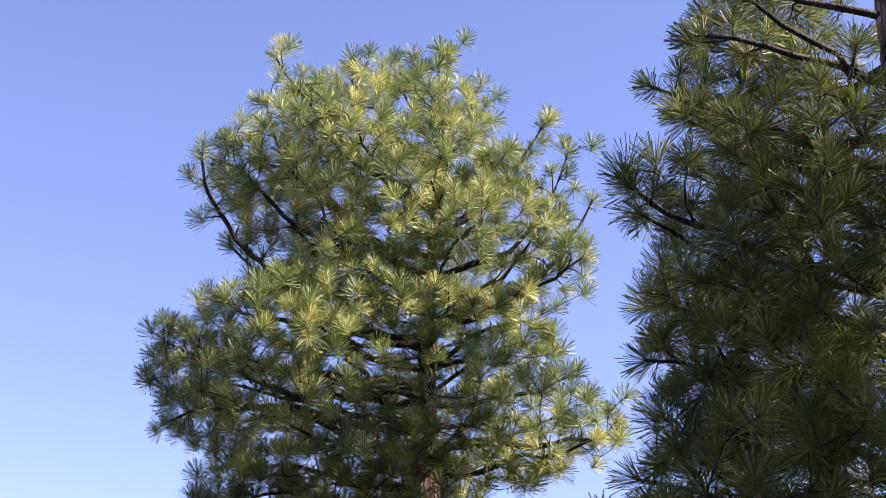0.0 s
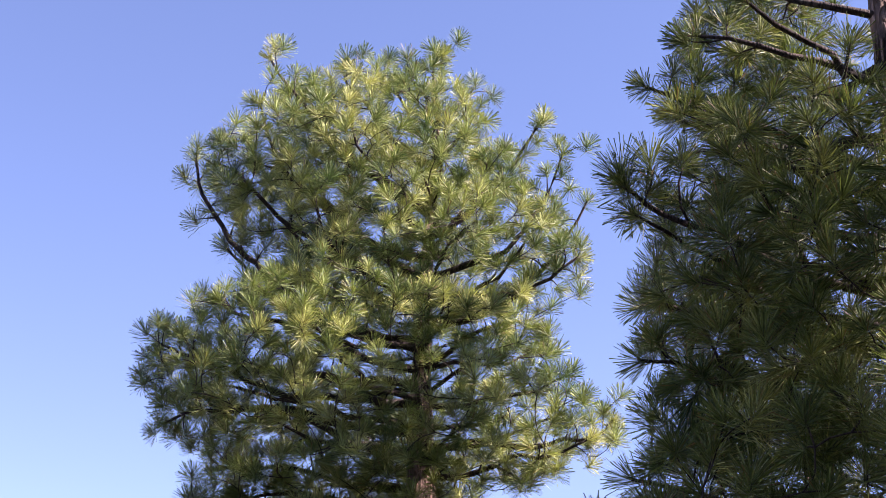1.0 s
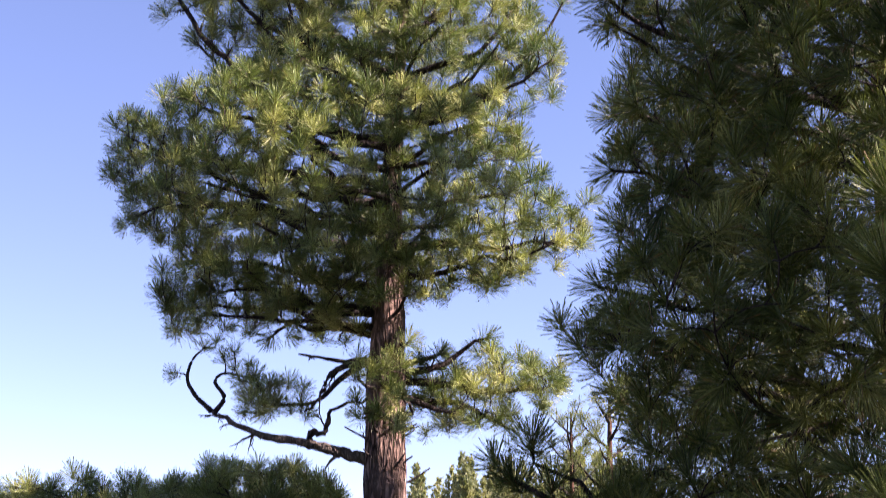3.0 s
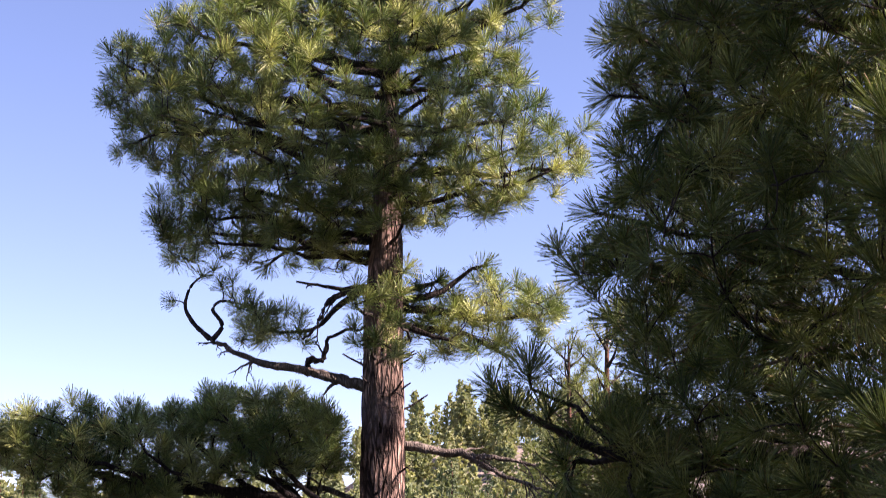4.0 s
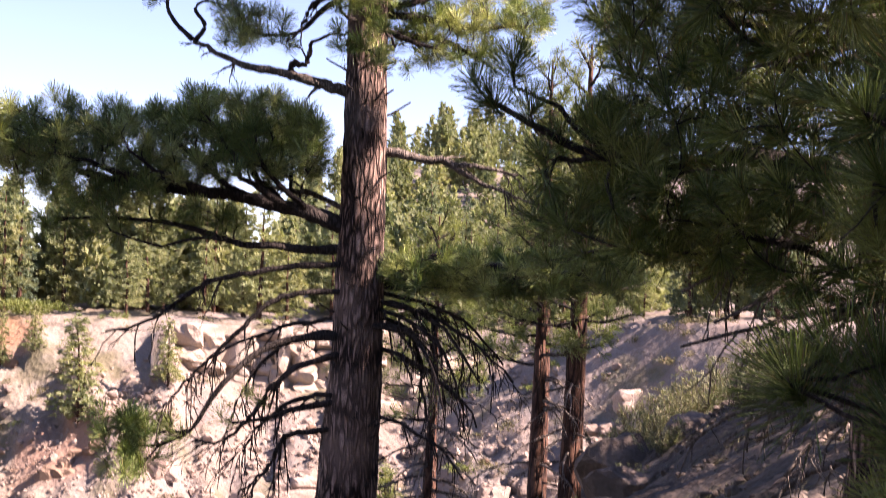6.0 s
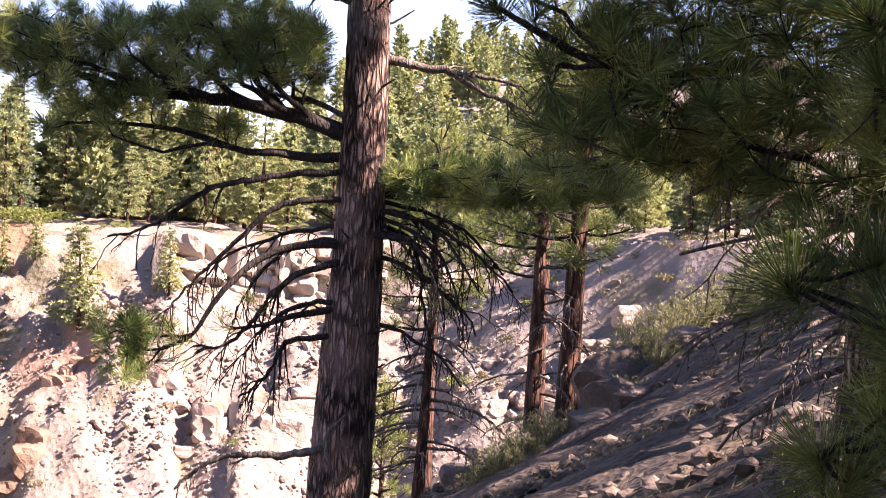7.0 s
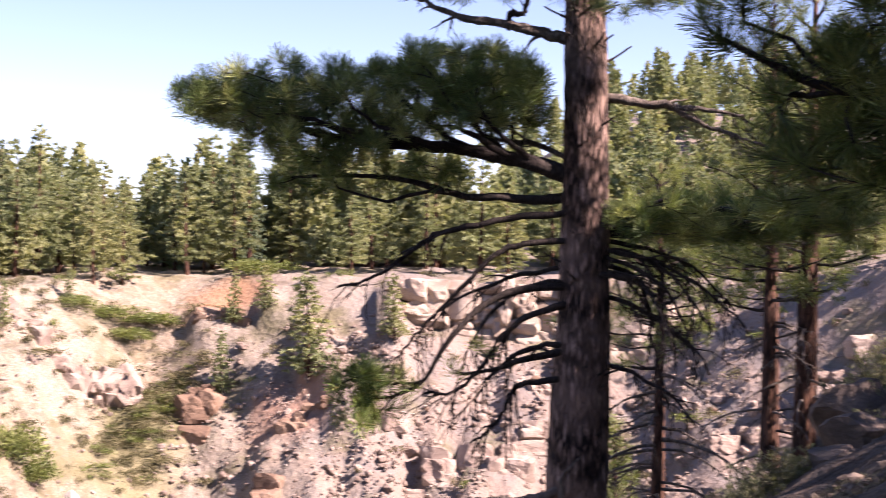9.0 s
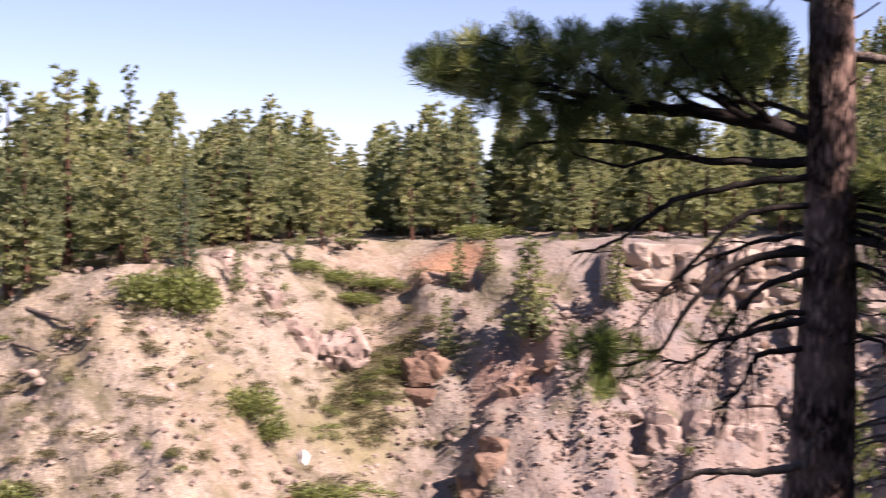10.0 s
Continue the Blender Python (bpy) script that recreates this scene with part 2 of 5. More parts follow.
def unit(v):
    v = np.asarray(v, float)
    return v / np.maximum(np.linalg.norm(v, axis=-1, keepdims=True), 1e-9)


def tube(geo, path, radii, sides=6, rough=0.0, rng=None):
    path = np.asarray(path, float)
    n = len(path)
    d = unit(np.gradient(path, axis=0))
    ref = np.where(np.abs(d[:, 2:3]) > 0.9, [[1.0, 0, 0]], [[0, 0, 1.0]])
    a = unit(np.cross(d, ref))
    b = np.cross(d, a)
    ang = np.arange(sides) * 2 * math.pi / sides
    r = np.asarray(radii, float)[:, None] * np.ones((n, sides))
    if rough and rng is not None:
        r = r * (1 + rough * rng.uniform(-1, 1, r.shape))
    v = path[:, None] + r[..., None] * (np.cos(ang)[None, :, None] * a[:, None] + np.sin(ang)[None, :, None] * b[:, None])
    i = np.arange(n - 1)[:, None] * sides
    k = np.arange(sides)[None]
    k2 = (k + 1) % sides
    f = np.stack([i + k, i + k2, i + sides + k2, i + sides + k], -1).reshape(-1, 4)
    geo.add(v, f)
    tip = np.array([[(n - 1) * sides + j for j in range(sides)]])
    geo.f.append(tip + geo.n - n * sides)


def curve_path(base, az, el0, el1, length, steps, rng, wander=0.12):
    """A bent line from base: compass az (degrees, 0 = +x, 90 = +y), climbing at el0 and ending at el1 degrees."""
    p = [np.array(base, float)]
    a = radians(az)
    for s in range(steps):
        e = radians(el0 + (el1 - el0) * (s + 0.5) / steps) + rng.normal(0, wander * 0.6)
        a += rng.normal(0, wander)
        p.append(p[-1] + length / steps * np.array([math.cos(a) * math.cos(e), math.sin(a) * math.cos(e), math.sin(e)]))
    return np.array(p)


def tufts(geo, pos, axis, count, length, width, rng, spread=1.0):
    """Brushes of long needles round the ends of shoots: one slim blade a needle."""
    pos, axis = np.asarray(pos, float), unit(axis)
    n = len(pos)
    ref = np.where(np.abs(axis[:, 2:3]) > 0.9, [[1.0, 0, 0]], [[0, 0, 1.0]])
    u = unit(np.cross(axis, ref))
    w = np.cross(axis, u)
    size = length * rng.uniform(0.75, 1.15, (n, 1))
    s = rng.uniform(0, 1, (n, count)) ** 0.7
    base = pos[:, None] - axis[:, None] * (size * 0.6 * (1 - s))[..., None]
    th = np.radians(np.clip(84 - 58 * s + rng.normal(0, 12, (n, count)), 4, 110)) * spread
    ph = rng.uniform(0, 2 * math.pi, (n, count))
    d = np.cos(th)[..., None] * axis[:, None] + np.sin(th)[..., None] * (np.cos(ph)[..., None] * u[:, None] + np.sin(ph)[..., None] * w[:, None])
    ln = size * rng.uniform(0.8, 1.08, (n, count))
    d[..., 2] -= 0.10
    tip = base + unit(d) * ln[..., None]
    side = unit(np.cross(d, rng.normal(0, 1, d.shape))) * (width * 0.5)
    flip = rng.random((n, count, 1)) < 0.65
    v = np.stack([np.where(flip, base, base - side), np.where(flip, tip - side, base + side), np.where(flip, tip + side, tip)], 2).reshape(-1, 3)
    f = np.arange(len(v)).reshape(-1, 3)
    geo.add(v, f)


def limb(tree, base, az, el0, el1, length, r0, seed, leaf_from=0.35, step=0.2, side=0.5, count=84, nlen=0.19, nwid=0.0085, needle=None,
         wood=None, wander=0.14, bare=0.0, tuft_step=0.125, label="", up=25, tip=None):
    """A bough with side shoots and its needles: branch > needles."""
    rng = np.random.default_rng(seed)
    wood_geo, pos, axis = Geo(), [], []
    n = max(5, int(length / 0.22))
    path = curve_path(base, az, el0, el1, length, n, rng, wander)
    if tip is not None:
        path = path + np.linspace(0, 1, n + 1)[:, None] * (np.array(tip) - path[-1])
    rad = r0 * (1 - 0.85 * np.linspace(0, 1, n + 1) ** 0.9) + 0.004
    tube(wood_geo, path, rad, 6, 0.12, rng)
    t, flip = leaf_from, 1
    while t < 1.0:
        k = t * n
        i = min(int(k), n - 1)
        p = path[i] + (path[i + 1] - path[i]) * (k - i)
        d = unit(path[i + 1] - path[i])
        heading = math.degrees(math.atan2(d[1], d[0]))
        elev = math.degrees(math.asin(np.clip(d[2], -1, 1)))
        ln = max(0.22, side * length * (1.05 - t) * rng.uniform(0.6, 1.15))
        m = max(3, int(ln / 0.14))
        sp = curve_path(p, heading + flip * rng.uniform(35, 68), elev + rng.uniform(-12, 14), elev + up + rng.uniform(-10, 15), ln, m, rng, 0.14)
        tube(wood_geo, sp, np.linspace(max(0.006, rad[i] * 0.5), 0.004, m + 1), 4)
        if rng.random() > bare:
            q = 0.3
            while q <= 1.0:
                kk = q * m
                j = min(int(kk), m - 1)
                pp = sp[j] + (sp[j + 1] - sp[j]) * (kk - j)
                dd = unit(sp[j + 1] - sp[j])
                if q < 0.93:
                    ax = unit(dd * 0.7 + rng.normal(0, 0.45, 3) + [0, 0, 0.45])
                    end = pp + ax * rng.uniform(0.1, 0.24)
                    tube(wood_geo, [pp, end], [0.005, 0.004], 3)
                else:
                    ax, end = dd, sp[-1]
                pos.append(end), axis.append(ax)
                q += tuft_step / ln * rng.uniform(0.8, 1.3)
            if q < 1.06 + tuft_step / ln:
                pos.append(sp[-1]), axis.append(unit(sp[-1] - sp[-2]))
        flip = -flip
        t += step / length * rng.uniform(0.7, 1.3)
    if bare < 1:
        pos.append(path[-1]), axis.append(unit(path[-1] - path[-2]))
    b = part("branch", wood_geo, wood or M_TWIG, tree, label, True)
    if pos:
        ng = Geo()
        tufts(ng, pos, axis, count, nlen, nwid, rng)
        part("needles", ng, needle or M_NEEDLE, b)
    return b


def dead_limb(tree, base, az, el0, el1, length, r0, seed, twigs=8, wood=None, wander=0.14, label="", side=0.3):
    """A bare bough with bent side twigs."""
    rng = np.random.default_rng(seed)
    g = Geo()
    n = max(6, int(length / 0.15))
    path = curve_path(base, az, el0, el1, length, n, rng, wander)
    rad = r0 * (1 - 0.8 * np.linspace(0, 1, n + 1)) + 0.004
    tube(g, path, rad, 7, 0.15, rng)
    for k in range(twigs):
        i = rng.integers(int(n * 0.25), n)
        d = unit(path[i] - path[i - 1])
        heading = math.degrees(math.atan2(d[1], d[0])) + rng.choice([-1, 1]) * rng.uniform(25, 75)
        el = math.degrees(math.asin(np.clip(d[2], -1, 1))) + rng.uniform(-45, 25)
        ln = length * side * rng.uniform(0.4, 1.2)
        m = 6
        sp = curve_path(path[i], heading, el, el - rng.uniform(0, 40), ln, m, rng, 0.25)
        tube(g, sp, np.linspace(max(0.006, rad[i] * 0.5), 0.003, m + 1), 5)
        for j in (2, 4):
            sq = curve_path(sp[j], heading + rng.uniform(-70, 70), el - 20, el - 50, ln * 0.35, 3, rng, 0.3)
            tube(g, sq, [0.005, 0.004, 0.003, 0.002], 4)
    return part("dead_branch", g, wood or M_DEAD, tree, label, True)


def trunk_mesh(heights, centres, radii, seed, sides=56, rows=260, plate=0.014):
    """A trunk with flaring foot and plated, furrowed bark."""
    g = Geo()
    z = np.linspace(heights[0], heights[-1], rows)
    r = np.interp(z, heights, radii)
    cx = np.interp(z, heights, [c[0] for c in centres])
    cy = np.interp(z, heights, [c[1] for c in centres])
    v = []
    for i in range(rows):
        for k in range(sides):
            a = 2 * math.pi * k / sides
            p = Vector((math.cos(a) * r[i] * 9 + seed, math.sin(a) * r[i] * 9, z[i] * 2.4))
            dist = noise.voronoi(p)[0]
            edge = min(1.0, (dist[1] - dist[0]) * 2.2)
            rr = r[i] + (plate * (edge - 0.6) + 0.01 * noise.noise(p * 0.35)) * min(1.0, r[i] / 0.15)
            v.append((cx[i] + math.cos(a) * rr, cy[i] + math.sin(a) * rr, z[i]))
    i = np.arange(rows - 1)[:, None] * sides
    k = np.arange(sides)[None]
    k2 = (k + 1) % sides
    f = np.stack([i + k, i + k2, i + sides + k2, i + sides + k], -1).reshape(-1, 4)
    g.add(v, f)
    return g


# ---------------- the lie of the land ----------------
def smooth(a, b, x):
    t = np.clip((x - a) / (b - a), 0, 1)
    return t * t * (3 - 2 * t)


# rock ribs of the hollow, steep on the side away from the sun: compass, depth below the rim, extent, height
RIDGES = [(-8.2, 5, 4, 4.2), (-11.4, 9, 3.5, 3.6), (-12.9, 5, 3, 2.6), (-15.6, 8, 3, 3.4), (-13.1, 20, 3, 2.8), (-6.4, 15, 5, 2.4), (-5.0, 21, 6, 2.6), (-3.3, 12, 4, 2.2), (-10.4, 15, 3, 1.4),
          (-20.2, 10, 3, 1.8), (-22.6, 6, 3, 1.3), (-26.0, 14, 4, 1.2), (-28.5, 8, 3, 1.2), (-9.2, 22, 4, 1.4), (-1.0, 20, 5, 2.0)]


def land(x, y):
    """Height of the ground: the hillside underfoot, a round hollow, its far rim and a wooded hill beyond."""
    x, y = np.asarray(x, float), np.asarray(y, float)
    r = np.hypot(x, y)
    az = np.degrees(np.arctan2(x, y))
    near = 0.5 * np.where(x > 0, 30 * np.tanh(x / 30), x) - 0.14 * y - 0.03 * np.clip(y - 25, 0, None) ** 2 - 0.03 * np.clip(-x - 1, 0, None) ** 1.6
    near = near - 1.5 * smooth(3, 10, y) * smooth(1.0, -3.0, x) 
    near = near + 0.45 * smooth(3.2, 5.0, x) * smooth(14, 20, y) - 0.65 * smooth(21, 24, y) * smooth(4.2, 2.4, x)
    rim_r = 118 + 9 * np.exp(-((az + 17) / 4.5) ** 2) - 10 * np.exp(-((az + 27) / 5.0) ** 2) - 34 * smooth(-1, 26, az) - 30 * smooth(-40, -90, az) - 40 * smooth(25, 80, az)
    rim_z = -0.6 - 2.0 * smooth(-18, -30, az) + 1.5 * smooth(5, 14, az)
    d = rim_r - r
    wall = rim_z - 0.66 * np.clip(d, 0, None)
    wall = wall + (0.7 * np.sin(az * 0.9 + d * 0.25) + 0.3 * np.sin(az * 2.3 - d * 0.5) + 0.18 * np.sin(az * 5.1 + d * 0.9)) * smooth(0, 12, d)
    for a0, d0, dw, amp in RIDGES:
        k = np.where(az > a0, np.exp(-(az - a0) / 1.7), smooth(a0 - 0.5, a0, az))
        wall = wall + 0.65 * amp * k * np.exp(-((d - d0 - (az - a0) * 1.5) / dw) ** 2) * smooth(0, 2, d)
    wall = wall - 2.2 * smooth(0.3, 1.6, d) * smooth(-7.9, -7.4, az) * smooth(4, 1, az)
    wall = np.maximum(wall, -30 + 0.02 * r)
    beyond = np.clip(-d, 0, None)
    wall = wall + 0.035 * np.clip(beyond, 0, 60) + (30 * smooth(50, 200, beyond) * smooth(-9, 2, az) * smooth(80, 30, az))
    far = smooth(400, 1200, r)
    wall = wall * (1 - far) + 12 * far
    k = 1.6
    m = np.maximum(near, wall)
    m = m + k * np.log(np.exp((near - m) / k) + np.exp((wall - m) / k))
    return m - 0.02


def ground_at(x, y):
    return float(land(x, y))


def build_ground():
    az = np.radians(np.concatenate([np.arange(-180, -46, 3.0), np.arange(-45, 30, 0.36), np.arange(30, 180, 3.0)]))
    r = np.concatenate([np.linspace(0.0, 45, 150), np.linspace(45.8, 150, 160), np.geomspace(152, 4500, 50)])
    rr, aa = np.meshgrid(r, az, indexing="ij")
    x, y = rr * np.sin(aa), rr * np.cos(aa)
    z = land(x, y)
    bump = np.array([noise.fractal(Vector((px * 0.22, py * 0.22, 0.0)), 1.0, 2.0, 4) for px, py in zip(x.ravel(), y.ravel())]).reshape(x.shape)
    near = np.array([noise.fractal(Vector((px * 1.1, py * 1.1, 3.0)), 0.8, 2.0, 4) for px, py in zip(x[:100].ravel(), y[:100].ravel())]).reshape(x[:100].shape)
    z[:100] += near * 0.11 * np.interp(rr[:100], [0, 4, 26, 30], [0, 1, 1, 0])
    z = z + bump * np.interp(rr, [0, 3, 10, 50, 150, 400], [0.0, 0.05, 0.25, 0.5, 0.5, 0.0])
    n, m = rr.shape
    g = Geo()
    i = np.arange(n - 1)[:, None] * m
    k = np.arange(m)[None]
    k2 = (k + 1) % m
    f = np.stack([i + k, i + k2, i + m + k2, i + m + k], -1).reshape(-1, 4)[:, ::-1]
    g.add(np.stack([x, y, z], -1), f)
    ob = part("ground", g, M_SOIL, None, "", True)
    return tagged(ob, "pale pink gravel slopes round a dry hollow, brown litter nearby", "ground", kind="structure")


ground = build_ground()

# ---------------- boughs and foliage ----------------
def through_points(pts, per=6):
    """A smooth line through a few given points."""
    p = np.asarray(pts, float)
    p = np.concatenate([[2 * p[0] - p[1]], p, [2 * p[-1] - p[-2]]])
    out = []
    for i in range(1, len(p) - 2):
        for s in np.arange(per) / per:
            a, b, c, d = p[i - 1:i + 3]
            out.append(0.5 * (2 * b + (c - a) * s + (2 * a - 5 * b + 4 * c - d) * s * s + (3 * b - a - 3 * c + d) * s ** 3))
    out.append(p[-2])
    return np.array(out)


def sweep(base, tip, rng, flat=0.6, sag=0.25, wander=0.035):
    """A limb that leaves the trunk low and turns up towards its tip."""
    base, tip = np.asarray(base, float), np.asarray(tip, float)
    n = max(6, int(np.linalg.norm(tip - base) / 0.16))
    ctrl = base + (tip - base) * [flat, flat, sag]
    s = np.linspace(0, 1, n + 1)[:, None]
    p = base * (1 - s) ** 2 + 2 * ctrl * s * (1 - s) + tip * s * s
    w = rng.normal(0, wander, (n + 1, 3)).cumsum(0) * np.sin(s * math.pi) ** 0.6
    return p + w - w[-1] * s


def spaced(points, gap):
    """Drops points that crowd earlier ones."""
    kept = []
    for p in points:
        if not kept or np.min(np.sum((np.array(kept) - p) ** 2, 1)) > gap * gap:
            kept.append(p)
    return np.array(kept)


def leafy(tree, limbs, targets, seed, needle, count=165, nlen=0.162, nwid=0.0063, up=0.55, heads=0.22, wood=None, label="", start=0.22):
    """Limbs carrying brushes of needles at the given places, each on a twig that springs from the best limb nearby: branch > needles."""
    rng = np.random.default_rng(seed)
    geos, ends, axes = [], [], []
    pool, way, owner, thick = [], [], [], []
    for k, (path, r0) in enumerate(limbs):
        g = Geo()
        n = len(path)
        rad = r0 * (1 - 0.82 * np.linspace(0, 1, n) ** 0.9) + 0.004
        tube(g, path, rad, 7, 0.12, rng)
        geos.append(g), ends.append([path[-1]]), axes.append([unit(path[-1] - path[-2] + [0, 0, 0.03])])
        for i in range(int(n * start), n - 1):
            pool.append(path[i]), way.append(unit(path[i + 1] - path[i])), owner.append(k), thick.append(rad[i])
    targets = rng.permutation(np.asarray(targets, float))
    first = int(len(targets) * heads)
    for q, t in enumerate(targets):
        p = np.array(pool)
        gap = t - p
        far = np.linalg.norm(gap, axis=1)
        out = np.hypot(p[:, 0], p[:, 1]) - math.hypot(t[0], t[1])
        cost = far + 0.7 * np.clip(-gap[:, 2] + 0.04, 0, None) + 0.5 * np.clip(out, 0, None) + np.where(far < 0.09, 0.3, 0)
        i = int(np.argmin(cost))
        s, d, k = p[i], way[i], owner[i]
        reach = np.linalg.norm(t - s)
        if reach > 1.5:
            continue
        ctrl = s + d * 0.3 * reach + (t - s) * 0.35 + rng.normal(0, 0.05 * reach, 3) - [0, 0, 0.1 * reach]
        m = max(3, int(reach / 0.1))
        u = np.linspace(0, 1, m + 1)[:, None]
        path = s * (1 - u) ** 2 + 2 * ctrl * u * (1 - u) + t * u * u
        r1 = min(0.013, max(0.005, thick[i] * 0.55))
        tube(geos[k], path, np.linspace(r1, 0.004, m + 1), 4)
        ax = unit(unit(t - ctrl) * (1 - up) + np.array([0, 0, up]) + rng.normal(0, 0.16, 3))
        ends[k].append(t), axes[k].append(ax)
        if q < first or reach > 0.3:
            for j in range(1, m):
                pool.append(path[j]), way.append(unit(path[j + 1] - path[j])), owner.append(k), thick.append(r1)
    for k, g in enumerate(geos):
        b = part("branch", g, wood or M_TWIG, tree, label, True)
        ng = Geo()
        tufts(ng, ends[k], axes[k], count, nlen, nwid, rng)
        part("needles", ng, needle, b)


def dead_bough(tree, pts, r0, seed, twigs=10, wood=None, drop=35, long=0.45, label=""):
    """A bare bough along given points, with bent, drooping side twigs."""
    rng = np.random.default_rng(seed)
    g = Geo()
    path = through_points(pts)
    n = len(path)
    path = path + rng.normal(0, 0.008, path.shape)
    rad = r0 * (1 - 0.8 * np.linspace(0, 1, n)) + 0.004
    tube(g, path, rad, 7, 0.18, rng)
    for k in range(twigs):
        i = rng.integers(int(n * 0.3), n)
        d = unit(path[i] - path[i - 1])
        heading = math.degrees(math.atan2(d[1], d[0])) + rng.choice([-1, 1]) * rng.uniform(10, 70)
        el = math.degrees(math.asin(np.clip(d[2], -1, 1))) + rng.uniform(-40, 20)
        ln = long * rng.uniform(0.4, 1.3)
        sp = curve_path(path[i], heading, el, el - rng.uniform(0, drop), ln, 6, rng, 0.22)
        tube(g, sp, np.linspace(max(0.007, rad[i] * 0.5), 0.003, 7), 5)
        for j in (2, 4):
            sq = curve_path(sp[j], heading + rng.uniform(-70, 70), el - 10, el - 50, ln * 0.4, 3, rng, 0.3)
            tube(g, sq, [0.006, 0.005, 0.004, 0.002], 4)
    return part("dead_branch", g, wood or M_TWIG, tree, label, True)


# ---------------- the tall pine ----------------
PX, PY = -0.17, 14.0
# reach of the crown to either side, by height
CROWN_LEFT = ([5.0, 5.42, 5.68, 5.97, 6.27, 6.57, 6.88, 7.04, 7.2, 7.42, 7.71, 7.91, 8.24, 8.51, 8.78, 9.09, 9.2, 9.48, 10.35],
              [1.7, 2.0, 2.4, 2.75, 2.9, 3.0, 2.95, 2.5, 2.05, 1.58, 1.62, 2.05, 2.15, 2.35, 2.45, 2.3, 1.6, 1.75, 1.75])
CROWN_RIGHT = ([5.2, 5.39, 5.68, 5.91, 6.09, 6.33, 6.7, 6.98, 7.1, 7.26, 7.45, 7.64, 8.04, 8.24, 8.78, 9.06, 9.44, 9.98, 10.39],
               [0.3, 1.3, 1.6, 1.85, 1.8, 1.45, 1.5, 1.1, 0.5, 0.65, 1.35, 1.65, 1.65, 1.3, 1.15, 0.8, 0.7, 0.4, 0.3])
# ends of the limbs that stand out of the crown: sideways, depth, height
LOBES_TOP = [(-1.7, -0.1, 10.15), (-1.31, 0.2, 9.88), (-0.88, -0.2, 9.95), (-0.42, 0.1, 9.88), (0.18, 0.0, 10.25), (-0.14, -0.3, 9.85), (0.65, -0.1, 9.55), (-1.75, -0.3, 9.45), (-1.8, 0.2, 8.95)]
LOBES_MID = [(-2.48, 0.1, 8.98), (-2.15, -0.3, 8.7), (-2.1, 0.2, 7.95), (1.28, 0.1, 9.38), (1.52, -0.2, 8.88), (1.8, 0.2, 8.5), (1.66, -0.2, 7.66), (1.0, 0.1, 7.4)]
LOBES_LOW = [(-2.08, -0.4, 7.1), (-2.5, 0.2, 6.95), (-2.68, -0.1, 6.75), (-2.7, 0.3, 6.3), (-2.5, -0.3, 5.85), (-2.0, 0.1, 5.5), (1.14, -0.3, 6.85), (1.5, 0.2, 6.5), (1.92, 0.0, 5.95), (1.66, -0.4, 5.65)]


def crown(tree):
    rng = np.random.default_rng(11)
    limbs, targets = [], []

    def grow(x, y, z, thick=1.0):
        d = math.hypot(x, y)
        z0 = z - max(0.3, d * float(np.interp(z, [5.4, 7.0, 8.5, 10.0], [0.08, 0.3, 0.75, 1.25]))) * rng.uniform(0.85, 1.1)
        z0 = min(max(4.7, z0), 9.3)
        path = sweep((0.07 * max(0, z0 - 6.5), 0, z0), (x, y, z), rng)
        limbs.append((path, (0.012 + 0.011 * np.linalg.norm(path[-1] - path[0])) * thick))
        return path

    for x, y, z in LOBES_TOP + LOBES_MID + LOBES_LOW:
        path = grow(x, y, z, 1.15)
        for q in range(15):
            i = rng.integers(int(len(path) * 0.62), len(path))
            targets.append(path[i] + rng.normal(0, 0.14, 3) + [0, 0, 0.04])
    az = 20.0
    for z in np.linspace(5.5, 9.5, 40):
        az += 137.5
        c, s = math.cos(radians(az)), math.sin(radians(az))
        left, right = np.interp(z, *CROWN_LEFT), np.interp(z, *CROWN_RIGHT)
        reach = 0.8 * (left * (1 - c) / 2 + right * (1 + c) / 2) * (1 - 0.28 * abs(s))
        grow(reach * c, reach * s, z)
    # brushes fill a shell about the limbs
    while len(targets) < 2700:
        z = rng.uniform(5.2, 9.6)
        left, right = np.interp(z, *CROWN_LEFT) - 0.1, np.interp(z, *CROWN_RIGHT) - 0.1
        if rng.uniform(0, 4.6) > left + right:
            continue
        x = rng.uniform(-left, right)
        u = (x - (right - left) / 2) / ((right + left) / 2)
        deep = 0.4 * max(left + right, 3.4 if z < 8.3 else 2.6) * math.sqrt(max(0.0, 1 - u * u))
        y = deep * rng.uniform(0, 1) ** 0.6 * (-1 if rng.random() < 0.55 else 1)
        if y < 0 and -0.1 < x < 0.24 and (5.9 < z < 6.4 or z < 5.4):
            continue
        targets.append(np.array([x, y, z]))
    leafy(tree, limbs, spaced(targets, 0.176), 12, M_NEEDLE)


def filled(rng, n, top, bottom, deep, middle=0.0):
    """Places between two outlines (sideways, height), spread in depth."""
    out = []
    lo, hi = min(top[0]), max(top[0])
    for k in range(n):
        x = rng.uniform(lo, hi)
        a, b = np.interp(x, *bottom), np.interp(x, *top)
        out.append((x, middle + np.clip(rng.normal(0, deep), -2 * deep, 2 * deep), a + (b - a) * rng.uniform(0, 1) ** 0.8))
    return out


